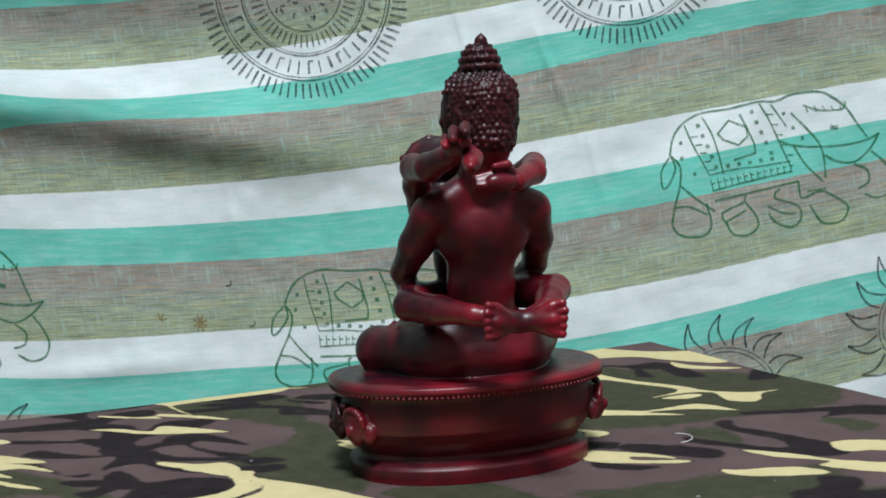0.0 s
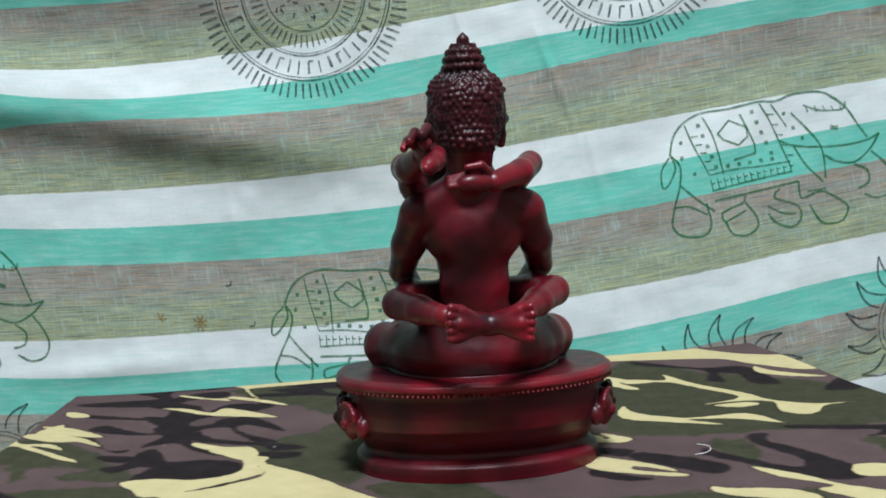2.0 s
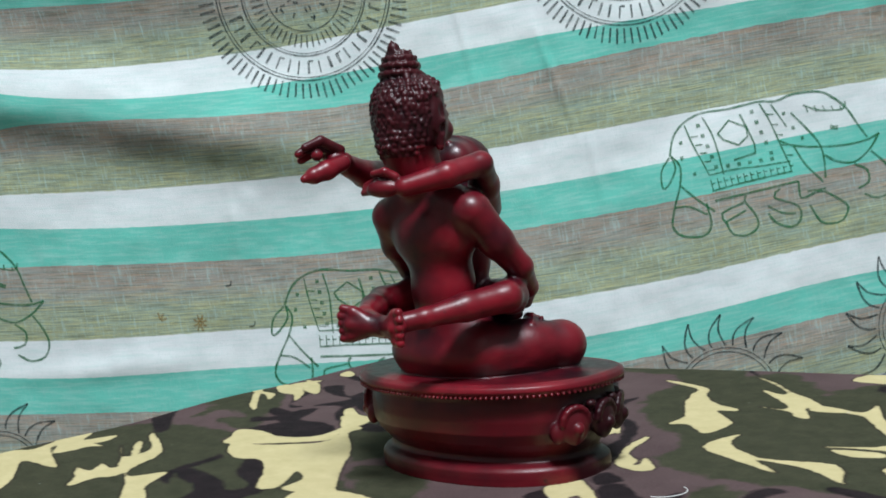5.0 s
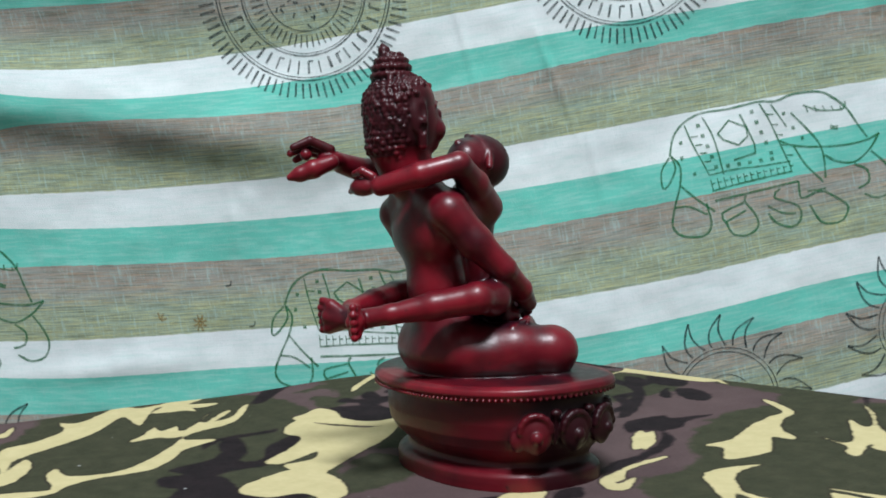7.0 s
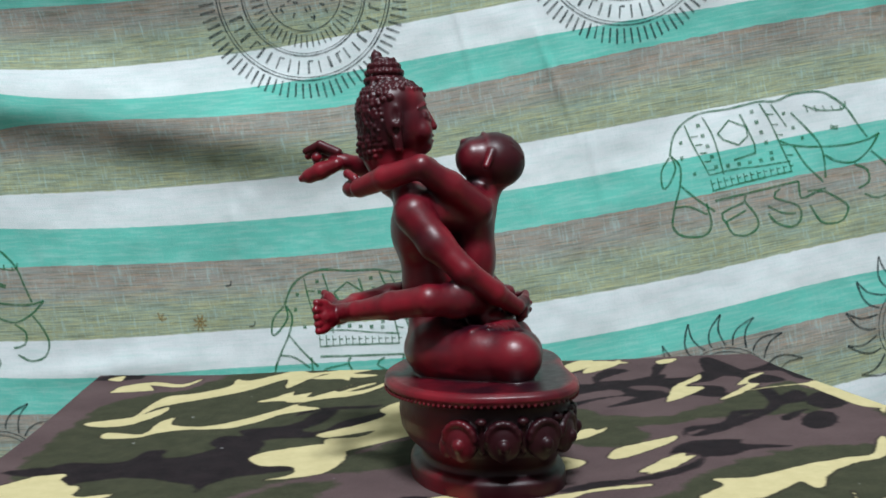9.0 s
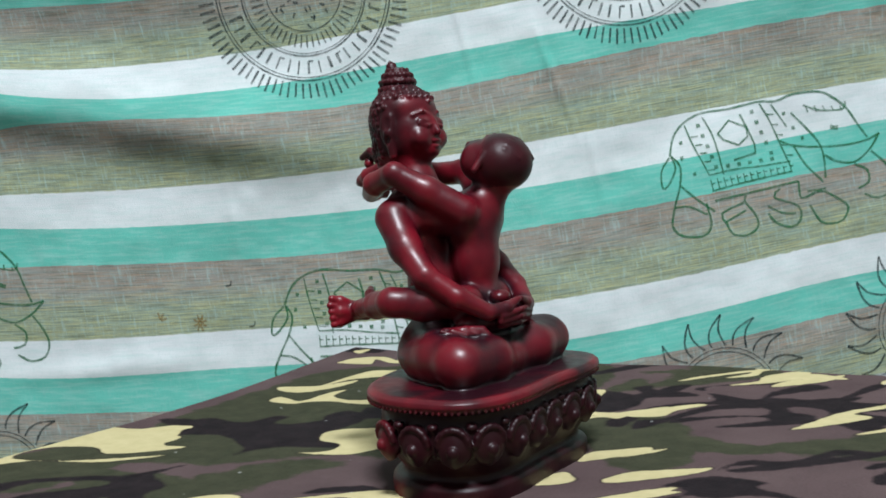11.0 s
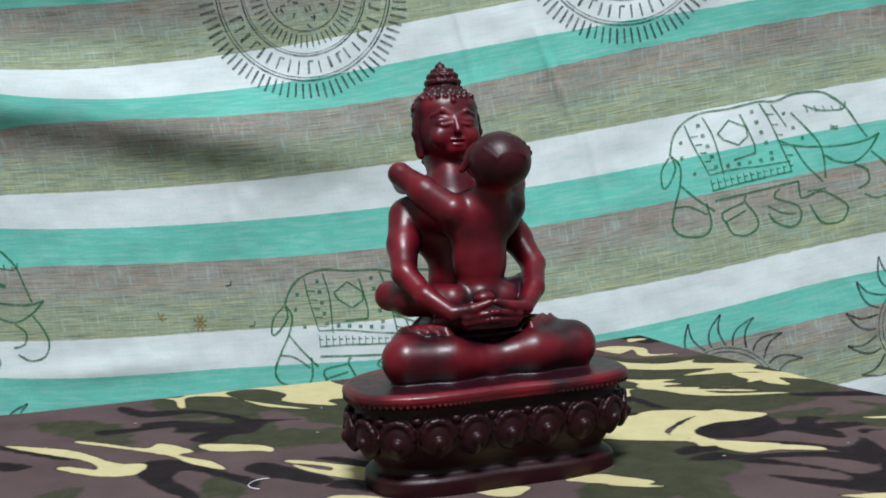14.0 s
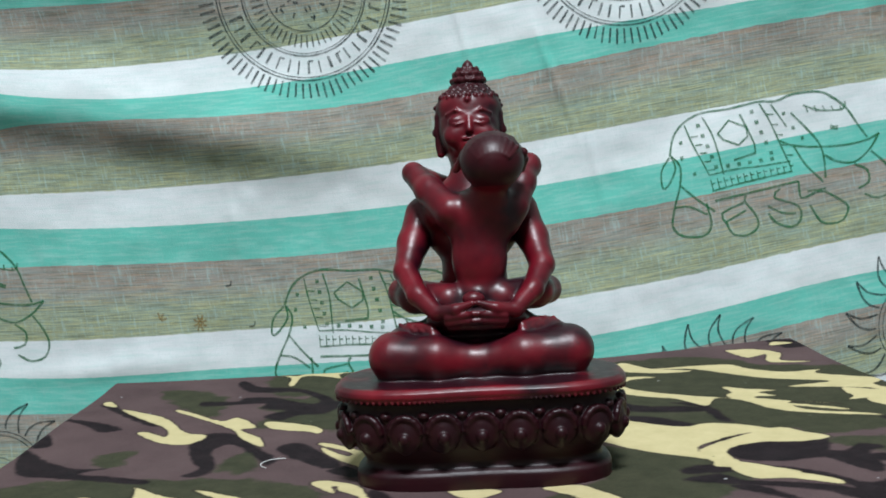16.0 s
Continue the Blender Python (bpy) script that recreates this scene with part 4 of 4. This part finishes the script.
    c.limb((-1.5, -13, 147.5), 2.2, (-6.0, -9.5, 140.5), 1.7, 0.8)
    c.limb((26.2, -14, 147), 2.2, (24.0, -11, 140), 1.6, 0.8)
    c.chain([((26.0, -9, 147), 1.5), ((27.0, -11.5, 144), 1.6), ((25.4, -9.5, 139), 1.4)], 0.7)
    c.ball((26.6, -9, 143.5), (1.3, 1.2, 1.8), 0.6, 0, True)
    for i in range(9):
        a = radians(-60 + 15 * i)
        c.chain([((12 + 13 * math.sin(a), -14 - 2 * math.cos(a), 144 + 12.6 * math.cos(a)), 0.8), ((12 + 13.5 * math.sin(a * 0.9), -22.5, 144 + 10.2 * math.cos(a)), 0.8), ((12 + 8 * math.sin(a), -28.2, 142 + 5 * math.cos(a)), 0.6)], 1.2)
    c.limb((10.5, -11, 134), 8.5, (7, -5, 122), 9.0, 3)
    c.ball((5, -1.5, 117.5), (20, 12, 14.5), 5)
    c.limb((-9, 4, 118), 8.0, (-16, 16, 120), 7.5, 4)
    c.limb((15, 4, 118), 8.0, (17, 16, 120), 7.5, 4)
    c.ball((3, -2.5, 98), (13.5, 10.8, 20), 6)
    c.ball((2, -4, 80), (12.5, 8.5, 7), 5)
    c.ball((0, -8, 69), (24, 11, 8), 4)
    c.limb((-21, 21, 125), 5.0, (-12, 10, 123), 7.0, 3)
    c.limb((21, 20, 125), 5.0, (16, 9, 123), 7.0, 3)
    # its arms round the neck
    c.chain([((-10, -4, 121), 8.0), ((-20, 9, 131.5), 7.0), ((-28.2, 21.5, 140.6), 5.6)], 2.5)
    c.chain([((-28.2, 21.5, 140.8), 5.5), ((-21.5, 38, 136.6), 5.7), ((-8, 51, 132.4), 4.6)], 1.6)
    c.ball((0.5, 55.5, 132.4), (8, 4.2, 4.2), 1.2, 0, False, 20)
    c.chain([((-5, 53.5, 137), 2.2), ((-2, 57, 139.6), 2.0), ((4, 58, 139.0), 1.5)], 0.8)
    for j in range(3):
        c.limb((4, 55.5 + j, 136 - 2.2 * j), 1.8, (12, 54.5 + j, 134.5 - 1.8 * j), 1.4, 0.6)
    c.chain([((21, -1, 122), 7.4), ((26, 9, 133), 6.4), ((30, 19, 142), 5.6)], 3)
    c.chain([((30, 19, 141), 6.2), ((28, 38, 140.5), 6.2), ((23, 55, 144.5), 5.0)], 2.5)
    c.ball((21.0, 61, 146.5), (5.2, 7.5, 4.4), 1.5, 10)
    c.chain([((16.5, 63.5, 145), 3.4), ((18.5, 72, 142.0), 4.4), ((21.0, 78, 139.8), 3.6), ((22.6, 82, 138.6), 1.8)], 1.0)
    c.chain([((22, 63, 150), 2.5), ((26, 72, 153.6), 2.3), ((28.6, 79, 150.0), 1.8)], 0.6)
    c.chain([((18.5, 63, 151), 2.4), ((21, 72, 155.4), 2.2), ((23.5, 79.5, 152.4), 1.8)], 0.6)
    c.chain([((25, 61.5, 148.5), 2.3), ((29, 69.5, 150.6), 2.1), ((31, 75.5, 147.2), 1.7)], 0.6)
    c.ball((22, 74, 149), (2.8, 2.8, 2.8), 0.7)
    # its legs round the waist, feet crossed behind
    for s, knee, ankle, toe in ((-1, (-37.0, 20.5, 80.6), (-17, 54, 75.0), (-15, 68, 74.5)), (1, (36.4, 23, 78.4), (16.5, 57, 75.6), (13, 69, 75))):
        c.chain([((s * 13, -5, 78), 8.5), ((s * 30, 8, 79.5), 8.0), (knee, 7.0)], 3)
        c.chain([(knee, 7.0), (tuple((np.array(knee) + ankle) / 2), 6.4), (ankle, 4.4)], 2.0)
        foot(c, (s * 2.0 - 2, 63.5, 71.8), (s * 13.0 - 1.7, 70.2, 73.2 + s * 0.5), (-0.42, 0.9 * s, 0))
        c.limb(ankle, 4.4, (s * 5 - 2, 63.5, 73), 4.6, 2)
    v, f = c.mesh()
    rise = c.relief(v) * np.where((v[:, 2] > 35.5) & (v[:, 2] < 38.4), 0.0, 1.0)
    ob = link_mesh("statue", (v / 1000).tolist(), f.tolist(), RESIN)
    # shade put into the pedestal's colour below the rim, strongest in front
    base_shade = np.clip((37.5 - v[:, 2]) / 2, 0, 1) * np.clip((16 - v[:, 1]) / 14, 0.45, 1) 
    hair = (v[:, 2] > 145.5) * np.clip((np.hypot(v[:, 0] / 17, (v[:, 1] - 36) / 18.8) - 0.2) * 2, 0.4, 1) * np.clip((v[:, 1] - 24) / 4, 0, 1) * ((v[:, 2] > 150) | (v[:, 1] > 44) & (np.abs(v[:, 0]) < 12))
    hair = np.maximum(hair, np.clip((v[:, 2] - 177) / 3, 0, 1))
    att = ob.data.attributes.new("patina_shade", "FLOAT", "POINT")
    att.data.foreach_set("value", np.maximum(base_shade, np.maximum(hair, np.clip((-10 - v[:, 1]) / 3, 0, 1) * (v[:, 2] > 132)) * 0.8).astype(np.float32))
    att = ob.data.attributes.new("redness", "FLOAT", "POINT")
    # redder on proud places and towards the back, darker in hollows and in front
    att.data.foreach_set("value", (0.5 * np.clip(rise, -0.4, 0.35) + 0.42 * np.clip((v[:, 1] - 0.28 * v[:, 2] + 45) / 70, 0, 1)).astype(np.float32))
    return tagged(ob, "dark red resin statue of two seated figures, on a lotus pedestal", "statue")


STATUE = statue()


# ---- what turns ----
def motions():
    rows = [
        (0, -0.00124, 0.00191, 0.00014, -0.160, 0.216, -0.000),
        (0.5, -0.00097, 0.00134, 0.00029, -0.065, 0.236, -2.821),
        (1, -0.00065, 0.00146, 0.00033, 0.167, 0.288, -5.529),
        (1.5, -0.00033, 0.00140, 0.00038, 0.184, 0.307, -10.032),
        (2, -0.00018, 0.00095, 0.00053, 0.180, 0.272, -13.004),
        (2.5, 0.00006, 0.00137, 0.00059, 0.222, 0.214, -15.178),
        (3, 0.00019, 0.00134, 0.00053, 0.238, 0.078, -22.231),
        (3.5, 0.00041, 0.00144, 0.00045, 0.536, 0.010, -29.512),
        (4, 0.00054, 0.00090, 0.00050, 0.551, -0.345, -42.333),
        (4.2, 0.00070, 0.00051, 0.00033, 0.271, -0.540, -45.493),
        (6.3, -0.00073, -0.00244, 0.00037, -0.699, -0.935, -68.579),
        (6.5, -0.00076, -0.00215, 0.00024, -0.616, -0.788, -70.462),
        (7, -0.00048, -0.00201, 0.00052, -0.874, 0.484, -75.440),
        (7.5, -0.00093, -0.00242, 0.00052, -0.571, 0.419, -84.363),
        (8, -0.00101, -0.00242, 0.00056, -0.383, 0.271, -91.499),
        (8.5, -0.00126, -0.00177, 0.00069, -0.144, 0.538, -100.363),
        (9, -0.00156, -0.00137, 0.00063, 0.073, 0.817, -105.146),
        (9.2, -0.00175, -0.00084, 0.00045, 0.080, 0.619, -109.653),
        (11.3, 0.00015, 0.00022, -0.00102, 0.057, -0.315, -143.905),
        (11.5, -0.00028, 0.00015, -0.00099, -0.108, -0.314, -146.974),
        (12, -0.00002, 0.00055, -0.00091, -0.133, -0.527, -151.710),
        (12.5, 0.00020, -0.00004, -0.00075, -0.065, -0.567, -158.354),
        (13, 0.00051, 0.00014, -0.00078, 0.125, 0.048, -161.527),
        (13.5, 0.00089, 0.00092, -0.00090, 0.045, -0.255, -170.567),
        (14, 0.00125, 0.00020, -0.00069, 0.144, -0.025, -178.468),
        (14.5, 0.00139, 0.00018, -0.00064, 0.226, 0.031, -183.565),
        (15, 0.00176, -0.00012, -0.00050, 0.146, -0.083, -190.262),
        (15.5, 0.00194, -0.00032, -0.00036, 0.315, 0.004, -194.090),
        (16, 0.00219, 0.00029, -0.00054, 0.364, -0.158, -198.084),
    ]
    poses = []
    for t, x, y, z, rx, ry, rz in rows:
        poses.append((t, Matrix.Translation((x, y, z)) @ Matrix.Rotation(radians(rx), 4, "X") @ Matrix.Rotation(radians(ry), 4, "Y") @ Matrix.Rotation(radians(rz), 4, "Z")))
    walk(TABLE, poses)
    walk(THREAD, poses)
    walk(STATUE, [(t, m @ pose(0, 0, 0, 0, 0, 197.5)) for t, m in poses])


motions()
